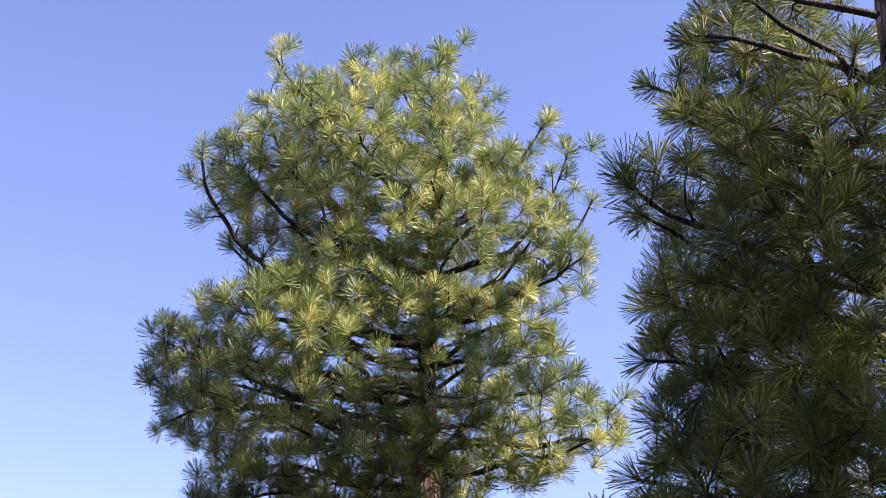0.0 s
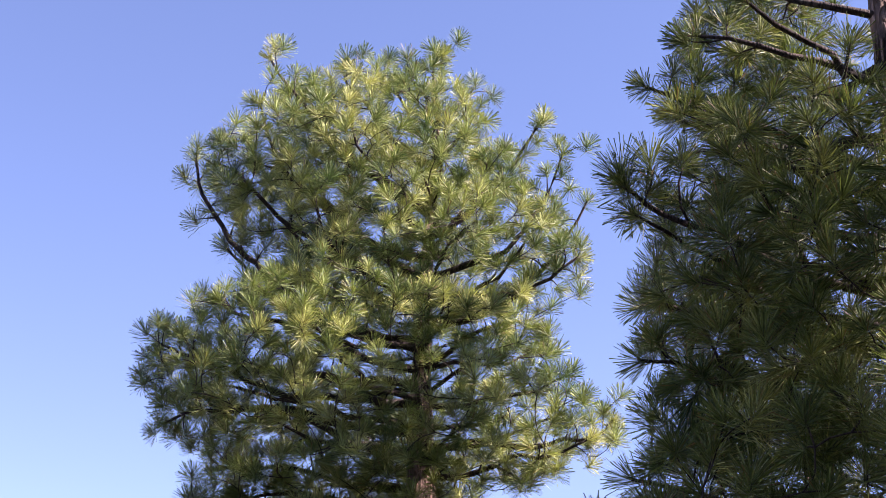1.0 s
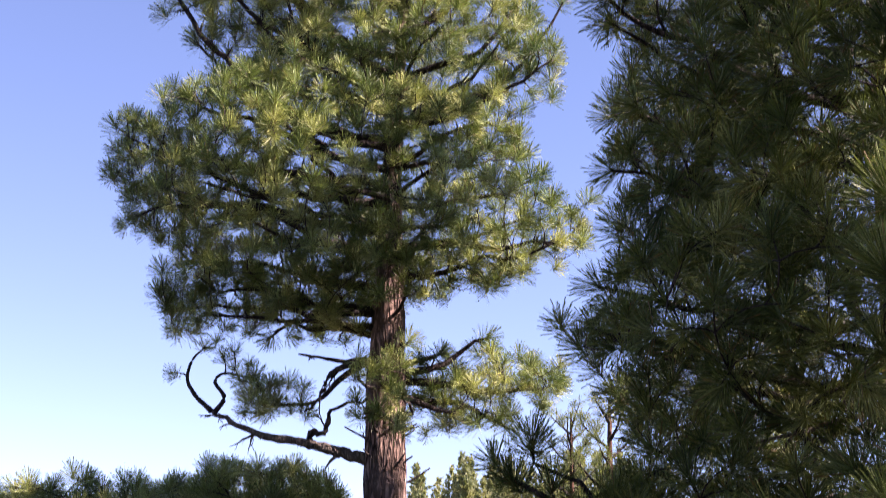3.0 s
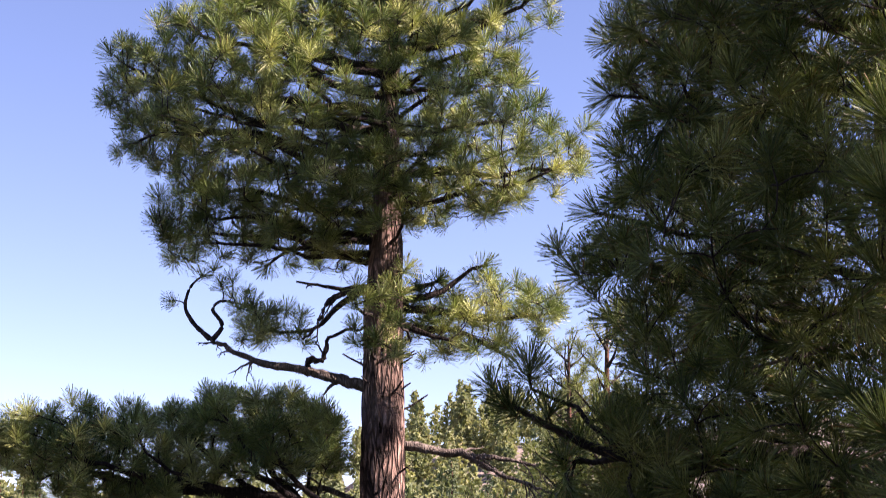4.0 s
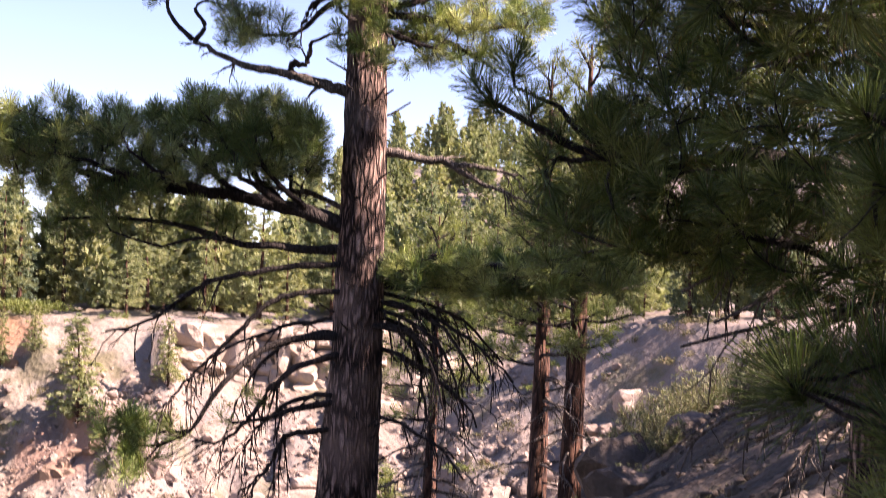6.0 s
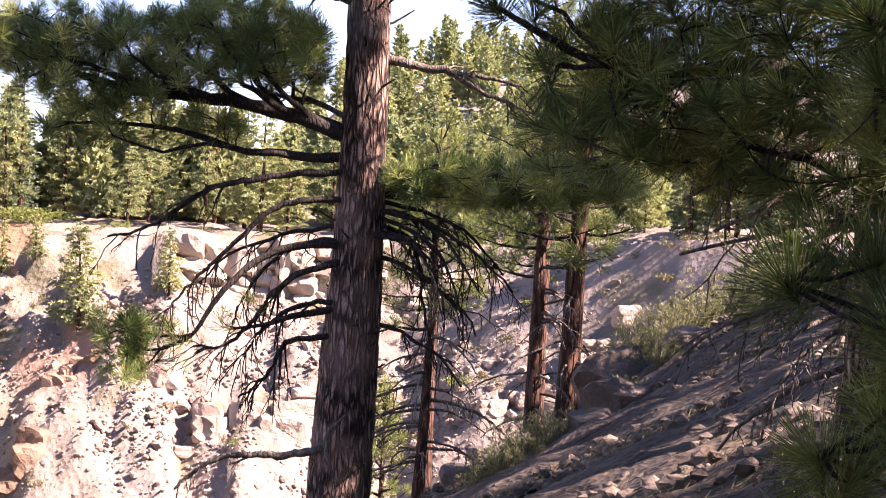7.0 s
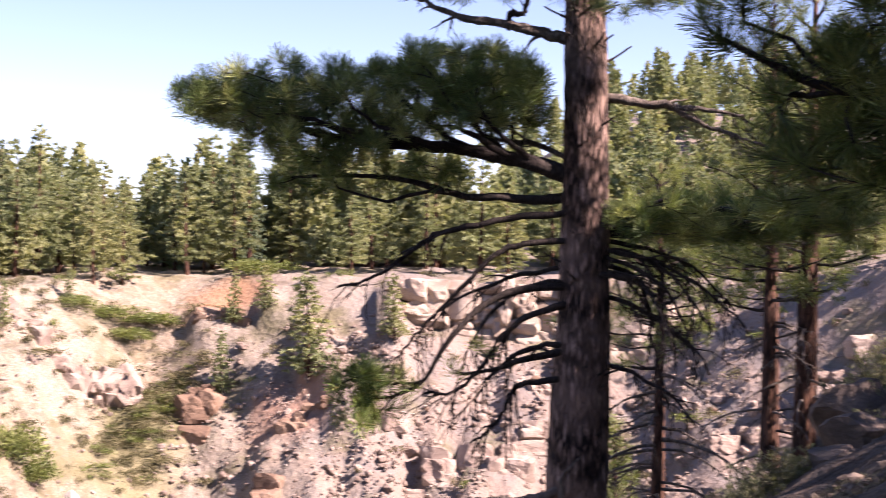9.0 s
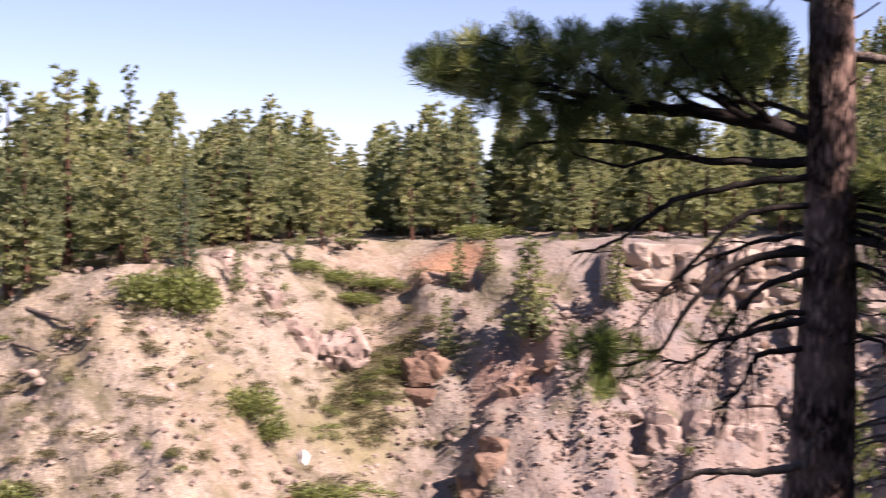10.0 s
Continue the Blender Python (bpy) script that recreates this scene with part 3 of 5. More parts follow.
def tall_pine():
    foot = ground_at(PX, PY) - 0.3
    tree = thing("pine_tree", (PX, PY, 0), "tall pine with plated red-brown bark and long-needled tufted boughs", "tree")
    hs = [foot, foot + 0.7, -1.35, 0.0, 1.0, 2.2, 3.4, 4.3, 5.4, 6.5, 8.5, 9.5]
    rs = [0.46, 0.35, 0.315, 0.285, 0.25, 0.225, 0.205, 0.19, 0.14, 0.10, 0.045, 0.012]
    cs = [(-0.12, 0), (-0.1, 0), (-0.09, 0), (-0.04, 0), (-0.01, 0), (0, 0), (0, 0), (-0.02, 0), (0, 0), (0, 0), (0.1, 0), (0.2, 0)]
    part("trunk", trunk_mesh(hs, cs, rs, 3.0, 72, 420), M_BARK, tree, "plated red-brown bark", True)
    crown(tree)
    rng = np.random.default_rng(13)
    # lowest leafy limbs under the crown
    limbs = [(sweep((0, 0, z0), tip, rng), 0.04) for z0, tip in [(4.95, (-2.15, 0.0, 5.0)), (4.85, (-1.7, -0.4, 4.85)), (5.0, (-1.9, 0.4, 5.3)), (4.8, (-1.2, 0.2, 4.75))]]
    places = filled(rng, 150, ([-2.25, -1.6, -1.0, -0.25], [5.35, 5.4, 5.4, 5.3]), ([-2.25, -1.6, -1.0, -0.25], [4.85, 4.72, 4.8, 4.75]), 0.4)
    leafy(tree, limbs, spaced(places, 0.14), 14, M_NEEDLE)
    limbs = [(sweep((0, 0, z0), tip, rng), 0.045) for z0, tip in [(4.3, (1.75, 0.5, 4.42)), (4.35, (1.0, 0.2, 4.8)), (4.2, (1.25, 0.8, 3.98)), (4.15, (0.7, 0.1, 4.0)), (4.4, (0.6, 0.6, 4.7))]]
    places = filled(rng, 150, ([0.2, 0.6, 1.0, 1.5, 1.78], [4.65, 4.65, 4.82, 4.6, 4.4]), ([0.2, 0.6, 1.0, 1.5, 1.78], [4.05, 3.85, 3.88, 4.05, 4.3]), 0.3, 0.45)
    leafy(tree, limbs, spaced(places, 0.16), 15, M_NEEDLE)
    # short shoots in front of the trunk
    limbs = [(sweep((0, 0, z0), tip, rng), 0.02) for z0, tip in [(4.2, (-0.25, -0.6, 4.4)), (4.0, (0.1, -0.55, 4.1)), (3.75, (-0.12, -0.5, 3.9)), (4.5, (0.2, -0.5, 4.6)), (5.0, (-0.3, -0.7, 5.3)), (4.9, (0.35, -0.6, 5.25))]]
    places = [(rng.uniform(-0.35, 0.22), rng.uniform(-0.75, -0.35), rng.uniform(3.72, 4.5)) for k in range(22)] + [(rng.uniform(-0.5, 0.5), rng.uniform(-0.9, -0.4), rng.uniform(5.0, 5.5)) for k in range(26)]
    leafy(tree, limbs, spaced(places, 0.12), 16, M_NEEDLE)
    # a tuft of boughs by itself, hung from a dark dead limb
    limbs = [(through_points([(-0.1, 0.1, 4.58), (-0.45, 0.1, 4.35), (-0.7, 0.05, 4.1), (-1.1, 0.0, 4.05)]), 0.04)]
    leafy(tree, limbs, [(rng.uniform(-1.4, -0.75), rng.normal(0, 0.2), rng.uniform(3.95, 4.32)) for k in range(20)], 17, M_NEEDLE, label="dark bare limb with a few green tufts")
    dead_bough(tree, [(-0.1, 0, 4.5), (-0.48, -0.05, 4.49), (-0.87, -0.1, 4.54)], 0.03, 18, 2, None, 20, 0.2)
    dead_bough(tree, [(-0.1, -0.1, 4.5), (-0.4, -0.2, 4.42), (-0.55, -0.25, 4.3), (-0.64, -0.25, 4.1), (-0.78, -0.2, 3.95)], 0.035, 19, 4, None, 20, 0.25)
    # the bare crooked bough with two upturned curls
    dead_bough(tree, [(0.04, 0, 3.46), (-0.23, 0, 3.55), (-0.45, 0, 3.6), (-0.78, 0.03, 3.68), (-1.17, 0, 3.75), (-1.56, 0, 3.91), (-1.7, 0, 3.98)], 0.066, 20, 12, M_DEAD, 60, 0.3, "bare pale crooked bough")
    limbs = [(through_points([(-1.7, 0, 3.98), (-1.87, 0.05, 4.14), (-1.96, 0.05, 4.3), (-1.92, 0.05, 4.5), (-1.8, 0.05, 4.63)]), 0.024),
             (through_points([(-1.67, 0, 3.97), (-1.58, -0.05, 4.11), (-1.67, -0.1, 4.25), (-1.58, -0.1, 4.34), (-1.36, -0.1, 4.3)]), 0.024)]
    leafy(tree, limbs, [(-2.1, 0.05, 4.36), (-1.6, -0.1, 4.5), (-1.5, -0.1, 4.55), (-1.35, -0.1, 4.42), (-1.7, 0.1, 4.7), (-1.5, 0.0, 4.4), (-1.25, -0.1, 4.2)], 21, M_NEEDLE, 110, 0.14)
    dead_bough(tree, [(-0.74, 0.03, 3.66), (-0.73, 0, 3.79), (-0.6, -0.05, 3.77), (-0.55, -0.05, 3.96), (-0.36, -0.1, 4.07), (-0.19, -0.1, 4.09)], 0.032, 22, 4, None, 40, 0.2)
    # the broad low bough
    main = through_points([(0, 0, 2.16), (-0.5, -0.05, 2.34), (-0.82, -0.05, 2.4), (-1.21, -0.1, 2.48), (-1.69, -0.1, 2.51), (-2.18, -0.05, 2.55), (-2.73, 0, 2.67), (-3.27, 0.05, 2.87), (-3.85, 0.05, 3.05)])
    limbs = [(main, 0.085)]
    for i, tip in [(8, (-1.5, -0.9, 3.2)), (12, (-2.2, -0.8, 2.95)), (10, (-1.6, 0.8, 3.2)), (18, (-2.6, 0.7, 3.05)), (22, (-2.9, -0.7, 2.75)), (6, (-1.0, -0.7, 3.1)), (9, (-1.3, 0.3, 3.35)), (5, (-0.8, 0.6, 3.2)), (28, (-3.2, 0.4, 3.05)), (14, (-2.0, -0.2, 3.25))]:
        limbs.append((sweep(main[i], tip, rng, 0.55, 0.2), 0.035))
    top = ([-3.95, -3.28, -2.88, -2.42, -1.99, -1.67, -1.34, -0.75, -0.41], [3.08, 3.16, 3.27, 3.25, 3.26, 3.46, 3.44, 3.4, 3.12])
    bottom = ([-3.95, -3.42, -3.15, -2.65, -2.33, -2.12, -1.8, -1.32, -0.41], [2.9, 2.65, 2.4, 2.35, 2.35, 2.4, 2.5, 2.6, 2.75])
    leafy(tree, limbs, spaced(filled(rng, 800, top, bottom, 0.45), 0.135), 23, M_NEEDLE, up=0.75, start=0.1)
    second = through_points([(0, 0.05, 2.03), (-0.49, 0.05, 1.99), (-0.81, 0, 2.02), (-1.14, 0, 2.02), (-1.58, -0.05, 2.14), (-1.9, -0.1, 2.2), (-2.39, -0.1, 2.22), (-2.85, -0.1, 2.2)])
    places = filled(rng, 46, ([-3.1, -2.4, -1.8, -1.2], [2.5, 2.45, 2.4, 2.3]), ([-3.1, -2.4, -1.8, -1.2], [2.15, 2.05, 2.15, 2.15]), 0.3)
    leafy(tree, [(second, 0.05), (sweep(second[20], (-2.4, -0.5, 2.25), rng), 0.02)], spaced(places, 0.13), 24, M_NEEDLE, up=0.3)
    dead_bough(tree, [(0, 0.1, 2.3), (-0.5, 0.3, 2.55), (-0.9, 0.4, 2.6), (-1.4, 0.5, 2.75)], 0.035, 25, 8, M_DEAD, 20, 0.4)
    # limbs on the other side
    dead_bough(tree, [(-0.03, 0, 3.03), (0.25, 0, 2.97), (0.74, 0, 2.89), (1.07, 0.05, 2.86), (1.5, 0.1, 2.8)], 0.055, 26, 5, M_DEAD, 30, 0.35)
    dead_bough(tree, [(0.8, 0, 2.89), (1.07, 0, 2.74), (1.41, 0, 2.6), (1.7, 0, 2.5)], 0.026, 27, 5, M_DEAD, 30, 0.35)
    limbs = [(sweep((0, 0, z0), tip, rng, 0.6, 0.4), 0.045) for z0, tip in [(1.85, (2.5, -0.2, 1.9)), (1.8, (1.7, -0.7, 1.85)), (1.75, (1.6, 0.4, 1.8)), (1.9, (0.9, -0.5, 1.98)), (1.7, (2.1, 0.3, 1.75))]]
    places = filled(rng, 440, ([0.25, 0.6, 0.93, 1.42, 1.97, 2.3, 2.55], [1.85, 2.0, 2.02, 2.02, 2.0, 2.0, 1.95]), ([0.25, 0.6, 1.17, 1.7, 2.0, 2.4, 2.55], [1.7, 1.6, 1.56, 1.62, 1.66, 1.7, 1.78]), 0.45)
    leafy(tree, limbs, spaced(places, 0.14), 28, M_NEEDLE, up=0.6)
    # dead, drooping lower limbs
    dead_bough(tree, [(-0.05, -0.1, 1.86), (-0.7, -0.15, 1.81), (-1.13, -0.2, 1.72), (-1.45, -0.2, 1.63), (-1.72, -0.25, 1.43), (-2.04, -0.3, 1.23), (-2.36, -0.3, 1.14)], 0.034, 30, 12)
    dead_bough(tree, [(-0.04, -0.1, 1.59), (-0.58, -0.2, 1.57), (-0.85, -0.25, 1.45), (-1.17, -0.3, 1.14), (-1.38, -0.3, 0.92), (-1.59, -0.35, 0.7), (-1.8, -0.35, 0.42)], 0.03, 31, 14)
    droop = through_points([(-0.02, -0.1, 1.17), (-0.57, -0.2, 1.14), (-0.94, -0.25, 0.99), (-1.21, -0.3, 0.73), (-1.37, -0.3, 0.51), (-1.52, -0.35, 0.26), (-1.79, -0.35, 0.12), (-2.05, -0.35, 0.1)])
    places = [(rng.normal(-2.08, 0.16), rng.normal(-0.35, 0.16), rng.uniform(-0.1, 0.42)) for k in range(34)] + [(-2.36, -0.3, 0.38), (-1.75, -0.3, 0.35), (-1.65, -0.35, 0.2)]
    leafy(tree, [(droop, 0.04), (sweep(droop[30], (-2.15, -0.4, 0.35), rng), 0.016), (sweep(droop[32], (-2.0, -0.3, -0.1), rng), 0.014)], places, 32, M_NEEDLE, up=0.3, start=0.7)
    dead_bough(tree, [(-0.02, -0.1, 1.17), (-0.4, -0.1, 1.2), (-0.8, 0.1, 1.0), (-1.1, 0.2, 0.6), (-1.2, 0.2, 0.3)], 0.024, 33, 12)
    dead_bough(tree, [(-0.02, -0.1, 1.04), (-0.51, -0.25, 0.89), (-0.77, -0.3, 0.69), (-0.98, -0.3, 0.39), (-1.25, -0.3, 0.16), (-1.52, -0.3, 0.15)], 0.034, 34, 14)
    stem = through_points([(-0.06, -0.1, 0.57), (-0.55, -0.25, 0.48), (-0.82, -0.3, 0.39), (-1.14, -0.3, 0.33)])
    leafy(tree, [(stem, 0.04)], [(-1.0, -0.3, 0.62), (-0.9, -0.3, 0.55), (-1.25, -0.3, 0.4)], 35, M_NEEDLE, 80, 0.15, up=0.4)
    dead_bough(tree, [(-0.06, -0.1, 0.62), (-0.5, -0.2, 0.58), (-0.85, -0.1, 0.35), (-1.05, -0.1, 0.05)], 0.03, 36, 14)
    dead_bough(tree, [(-0.05, -0.1, 0.29), (-0.6, -0.2, 0.23), (-0.75, -0.2, 0.01), (-0.91, -0.2, -0.21), (-1.07, -0.2, -0.33)], 0.03, 37, 12)
    dead_bough(tree, [(0.0, -0.15, -0.68), (-0.4, -0.25, -0.81), (-0.73, -0.3, -0.86), (-1.11, -0.3, -0.87), (-1.38, -0.3, -0.99), (-1.64, -0.3, -1.21)], 0.045, 38, 5, M_DEAD, 10, 0.4)
    dead_bough(tree, [(-0.2, -0.32, -0.82), (-0.19, -0.36, -0.6), (-0.03, -0.38, -0.42)], 0.022, 39, 1, M_DEAD, 10, 0.1)
    dead_bough(tree, [(0.03, -0.1, 1.29), (0.25, -0.2, 1.27), (0.47, -0.2, 1.22), (0.63, -0.2, 1.09), (0.81, -0.2, 0.77), (1.03, -0.2, 0.55)], 0.032, 40, 16, None, 50)
    dead_bough(tree, [(0.02, 0.1, 1.4), (0.41, 0.2, 1.3), (0.58, 0.2, 1.09), (0.65, 0.2, 0.65), (0.75, 0.2, 0.2)], 0.026, 41, 16, None, 50)
    for k, (z0, a, e0, e1, ln, tw) in enumerate([(1.5, 350, 5, -60, 1.6, 12), (1.3, 335, 0, -60, 1.7, 12), (1.45, 320, 0, -70, 1.5, 12), (1.1, 10, -5, -55, 1.5, 10), (1.55, 340, 0, -50, 1.8, 12), (0.5, 345, -5, -50, 1.3, 9), (1.6, 5, 0, -55, 1.7, 12), (1.3, 186, 4, -50, 1.9, 10)]):
        dead_limb(tree, (0, 0, z0), a, e0, e1, ln, 0.024, 980 + k, tw + 4, M_TWIG, 0.2)
    for k in range(26):
        z0 = rng.uniform(-1.2, 3.9)
        dead_limb(tree, (0, 0, z0), rng.uniform(150, 390), 10, 30, rng.uniform(0.3, 0.5), 0.014, 1100 + k, 1, M_TWIG)
    return tree


tall_pine()


# ---------------- the dense pine close by ----------------
# where its foliage ends against the open air, by height
EDGE = ([1.5, 1.75, 1.95, 2.3, 2.6, 2.85, 3.07, 3.16, 3.31, 3.47, 3.69, 3.88, 4.01, 4.27, 4.4, 4.72, 4.92, 5.35, 5.5, 5.76, 5.99, 6.07, 6.68, 8.5],
        [1.9, 1.6, 1.15, 1.0, 1.05, 1.15, 1.1, 0.95, 0.9, 0.95, 1.0, 1.12, 1.06, 1.15, 1.08, 1.04, 1.18, 1.18, 1.26, 1.74, 1.76, 1.46, 1.52, 2.1])


def close_pine():
    bx, by = 2.75, 7.6
    foot = ground_at(bx, by) - 0.2
    tree = thing("pine_tree", (bx, by, 0), "dense pine with long needles coloured dark for shade and grey dead twigs", "tree")
    hs = [foot, foot + 0.6, 2.0, 4.0, 6.0, 7.2, 8.2]
    part("trunk", trunk_mesh(hs, [(0, 0)] * 7, [0.3, 0.22, 0.19, 0.15, 0.09, 0.05, 0.015], 8.0, 40, 160), M_BARK, tree, "", True)
    rng = np.random.default_rng(21)
    limbs, targets = [], []
    # ends of the boughs that reach out furthest: sideways, depth, height, brushes
    for x, y, z, n in [(1.2, -0.25, 5.92, 8), (1.38, -0.15, 5.76, 9), (1.55, -0.3, 5.64, 9), (1.5, 0.2, 6.12, 4), (1.54, 0.0, 6.42, 5), (1.0, -0.5, 5.18, 8), (1.08, -0.45, 4.99, 5), (1.08, -0.3, 4.2, 6), (1.14, 0.1, 4.66, 5), (1.05, 0.1, 3.66, 5), (0.98, -0.1, 3.38, 6)]:
        path = sweep((0, 0, z - rng.uniform(0.3, 0.6)), (x - bx, y, z), rng)
        limbs.append((path, 0.03))
        for k in range(n):
            targets.append(path[rng.integers(int(len(path) * 0.72), len(path))] + rng.normal(0, 0.09, 3) + [0.05, 0, 0.03])
    az = 0.0
    for z in np.linspace(1.9, 7.0, 52):
        az += 137.5
        c, s = math.cos(radians(az)), math.sin(radians(az))
        reach = (bx - np.interp(z, *EDGE)) * 0.86
        limbs.append((sweep((0, 0, max(1.2, z - reach * 0.35)), (reach * c, reach * s, z), rng), 0.028))
    n = 0
    while n < 4100:
        n += 1
        z = rng.uniform(1.6, 7.5)
        edge = np.interp(z, *EDGE) + 0.1
        reach = bx - edge
        if (z > 5.0 and rng.random() < 0.4) or (z < 2.8 and rng.random() < 0.55):
            continue
        x = -reach + rng.uniform(0, reach - 0.2) if n < 4000 else rng.uniform(-0.2, reach)
        deep = 0.95 * math.sqrt(max(0.0, reach * reach - x * x))
        y = deep * rng.uniform(0, 1) ** 0.45 * (-1 if rng.random() < 0.6 else 1)
        targets.append(np.array([x, 0.2 + abs(y) * 0.8 if z > 5.6 else y, z]))
    leafy(tree, limbs, spaced(targets, 0.17), 22, M_NEEDLE_SHADE, 180, 0.162, 0.0056, up=0.35)
    # a long low bough with spreading brushes
    low = through_points([(0, 0, 2.2), (-0.8, -0.1, 2.34), (-1.22, -0.15, 2.27), (-1.46, -0.2, 2.28), (-1.74, -0.2, 2.33), (-2.01, -0.25, 2.45), (-2.2, -0.25, 2.55)])
    limbs = [(low, 0.05), (sweep(low[15], (-1.9, -0.35, 2.1), rng), 0.02), (sweep(low[12], (-1.6, -0.5, 2.0), rng), 0.02), (sweep(low[20], (-2.1, -0.2, 2.72), rng), 0.016), (sweep(low[10], (-1.5, 0.3, 1.95), rng), 0.02)]
    places = [(-2.22, -0.25, 2.55), (-2.1, -0.25, 2.76), (-2.3, -0.2, 2.66), (-2.0, -0.3, 2.52), (-1.95, -0.3, 2.28), (-1.9, -0.3, 2.12), (-1.75, -0.3, 2.03), (-1.95, -0.2, 1.96), (-1.4, -0.2, 2.18), (-1.85, -0.2, 2.4), (-1.7, -0.2, 2.5)]
    places += [(rng.uniform(-1.9, -0.9), rng.uniform(-0.6, 0.4), rng.uniform(1.75, 2.6)) for k in range(60)]
    leafy(tree, limbs, spaced(places, 0.12), 23, M_NEEDLE_SHADE, 190, 0.18, 0.005, up=0.3, start=0.4)
    for k in range(34):
        dead_limb(tree, (0, 0, rng.uniform(0.3, 3.4)), rng.uniform(165, 290), rng.uniform(-20, 10), rng.uniform(-50, 0), rng.uniform(0.6, 1.5), 0.02, 2400 + k, 8, M_DEAD)
    return tree


close_pine()


def side_pine():
    """A young pine beside the path, of which only the ends of boughs are seen."""
    bx, by = 3.85, 4.6
    tree = thing("pine_tree", (bx, by, 0), "young pine beside the viewpoint, long soft needles", "tree")
    foot = ground_at(bx, by) - 0.2
    part("trunk", trunk_mesh([foot, foot + 0.5, 3.0, 6.0], [(0, 0)] * 4, [0.17, 0.13, 0.09, 0.02], 9.0, 30, 90), M_BARK, tree, "", True)
    rng = np.random.default_rng(25)
    # ends of boughs: sideways, ahead, height, shoots
    for k, (tx, ty, tz, shoots) in enumerate([(1.38, 4.0, 2.76, 5), (1.34, 4.0, 2.08, 5), (1.04, 3.6, 1.33, 16), (1.2, 3.8, 0.86, 13), (1.46, 4.2, 1.93, 8), (1.45, 3.8, 1.2, 5), (1.48, 4.2, 3.05, 6)]):
        tip = np.array([tx - bx, ty - by, tz])
        foot_z = tz - 0.25 - 0.1 * k % 3
        g = Geo()
        s_ = np.linspace(0, 1, 12)[:, None]
        path = np.array([0, 0, foot_z]) * (1 - s_) + tip * s_ + np.sin(s_ * math.pi) * [0.1, 0.15, -0.12] + rng.normal(0, 0.012, (12, 3)) * s_
        tube(g, path, np.linspace(0.03, 0.007, 12), 6, 0.1, rng)
        ends, axes = [tip], [np.array([-0.55, -0.25, 0.6])]
        for j in range(shoots):
            i = rng.integers(8, 12)
            e = path[i] + [rng.uniform(0.02, 0.3), rng.uniform(-0.2, 0.25), rng.uniform(-0.22, 0.16)]
            tube(g, [path[i], (path[i] + e) / 2 + [0, 0, -0.02], e], [0.008, 0.007, 0.005], 5)
            ends.append(e), axes.append(np.array([rng.normal(-0.3, 0.4), rng.normal(-0.2, 0.4), rng.uniform(0.3, 0.9)]))
        for j in range(6):
            i = rng.integers(5, 11)
            q = curve_path(path[i], rng.uniform(120, 260), rng.uniform(-40, 30), rng.uniform(-70, 20), rng.uniform(0.2, 0.5), 6, rng, 0.25)
            tube(g, q, np.linspace(0.006, 0.002, 7), 4)
        branch = part("branch", g, M_TWIG, tree, "", True)
        ng = Geo()
        tufts(ng, ends, axes, 360, 0.185, 0.0034, rng, 0.9)
        part("needles", ng, M_NEEDLE_SHADE, branch)
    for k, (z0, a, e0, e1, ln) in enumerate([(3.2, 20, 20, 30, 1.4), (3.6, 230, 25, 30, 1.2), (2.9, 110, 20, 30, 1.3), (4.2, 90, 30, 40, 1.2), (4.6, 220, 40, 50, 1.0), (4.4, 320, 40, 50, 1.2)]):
        limb(tree, (0, 0, z0), a, e0, e1, ln, 0.025, 2500 + k, 0.4, 0.25, 0.3, count=90, nlen=0.2, nwid=0.007, needle=M_NEEDLE_SHADE, tuft_step=0.18)
    return tree


side_pine()


# ---------------- trees of the middle distance ----------------
def slim_pine(where, height, radius, crown_from, seed, label, reach=1.6, mat=None, dead=14, lean=0.0, boughs=26):
    x, y = where
    foot = ground_at(x, y) - 0.2
    tree = thing("pine_tree", (x, y, foot), label, "tree", "pines down the slope")
    hs = [0, 0.5, height * 0.5, height]
    part("trunk", trunk_mesh(hs, [(0, 0), (0, 0), (lean * 0.5, 0), (lean, 0)], [radius * 1.35, radius, radius * 0.7, 0.02], seed, 24, 90, 0.012), M_BARK_RED, tree, "", True)
    rng = np.random.default_rng(seed)
    az = 0
    for k, z0 in enumerate(np.linspace(crown_from, height * 0.97, boughs)):
        az += 137.5
        f = (z0 - crown_from) / (height - crown_from)
        ln = reach * (1 - 0.75 * f) * rng.uniform(0.7, 1.1)
        rise = -5 + 45 * f
        limb(tree, (lean * z0 / height, 0, z0), az, rise, rise + 18, ln, 0.03, seed * 100 + k, 0.25, 0.28, 0.5, count=34, nlen=0.19, nwid=0.013, needle=mat or M_NEEDLE_MID, tuft_step=0.19)
    for k in range(dead):
        z0 = rng.uniform(0.25, 1.0) * crown_from
        dead_limb(tree, (lean * z0 / height, 0, z0), rng.uniform(0, 360), 0, -45, rng.uniform(0.7, 1.5), 0.02, seed * 100 + 60 + k, 6, M_DEAD)
    return tree


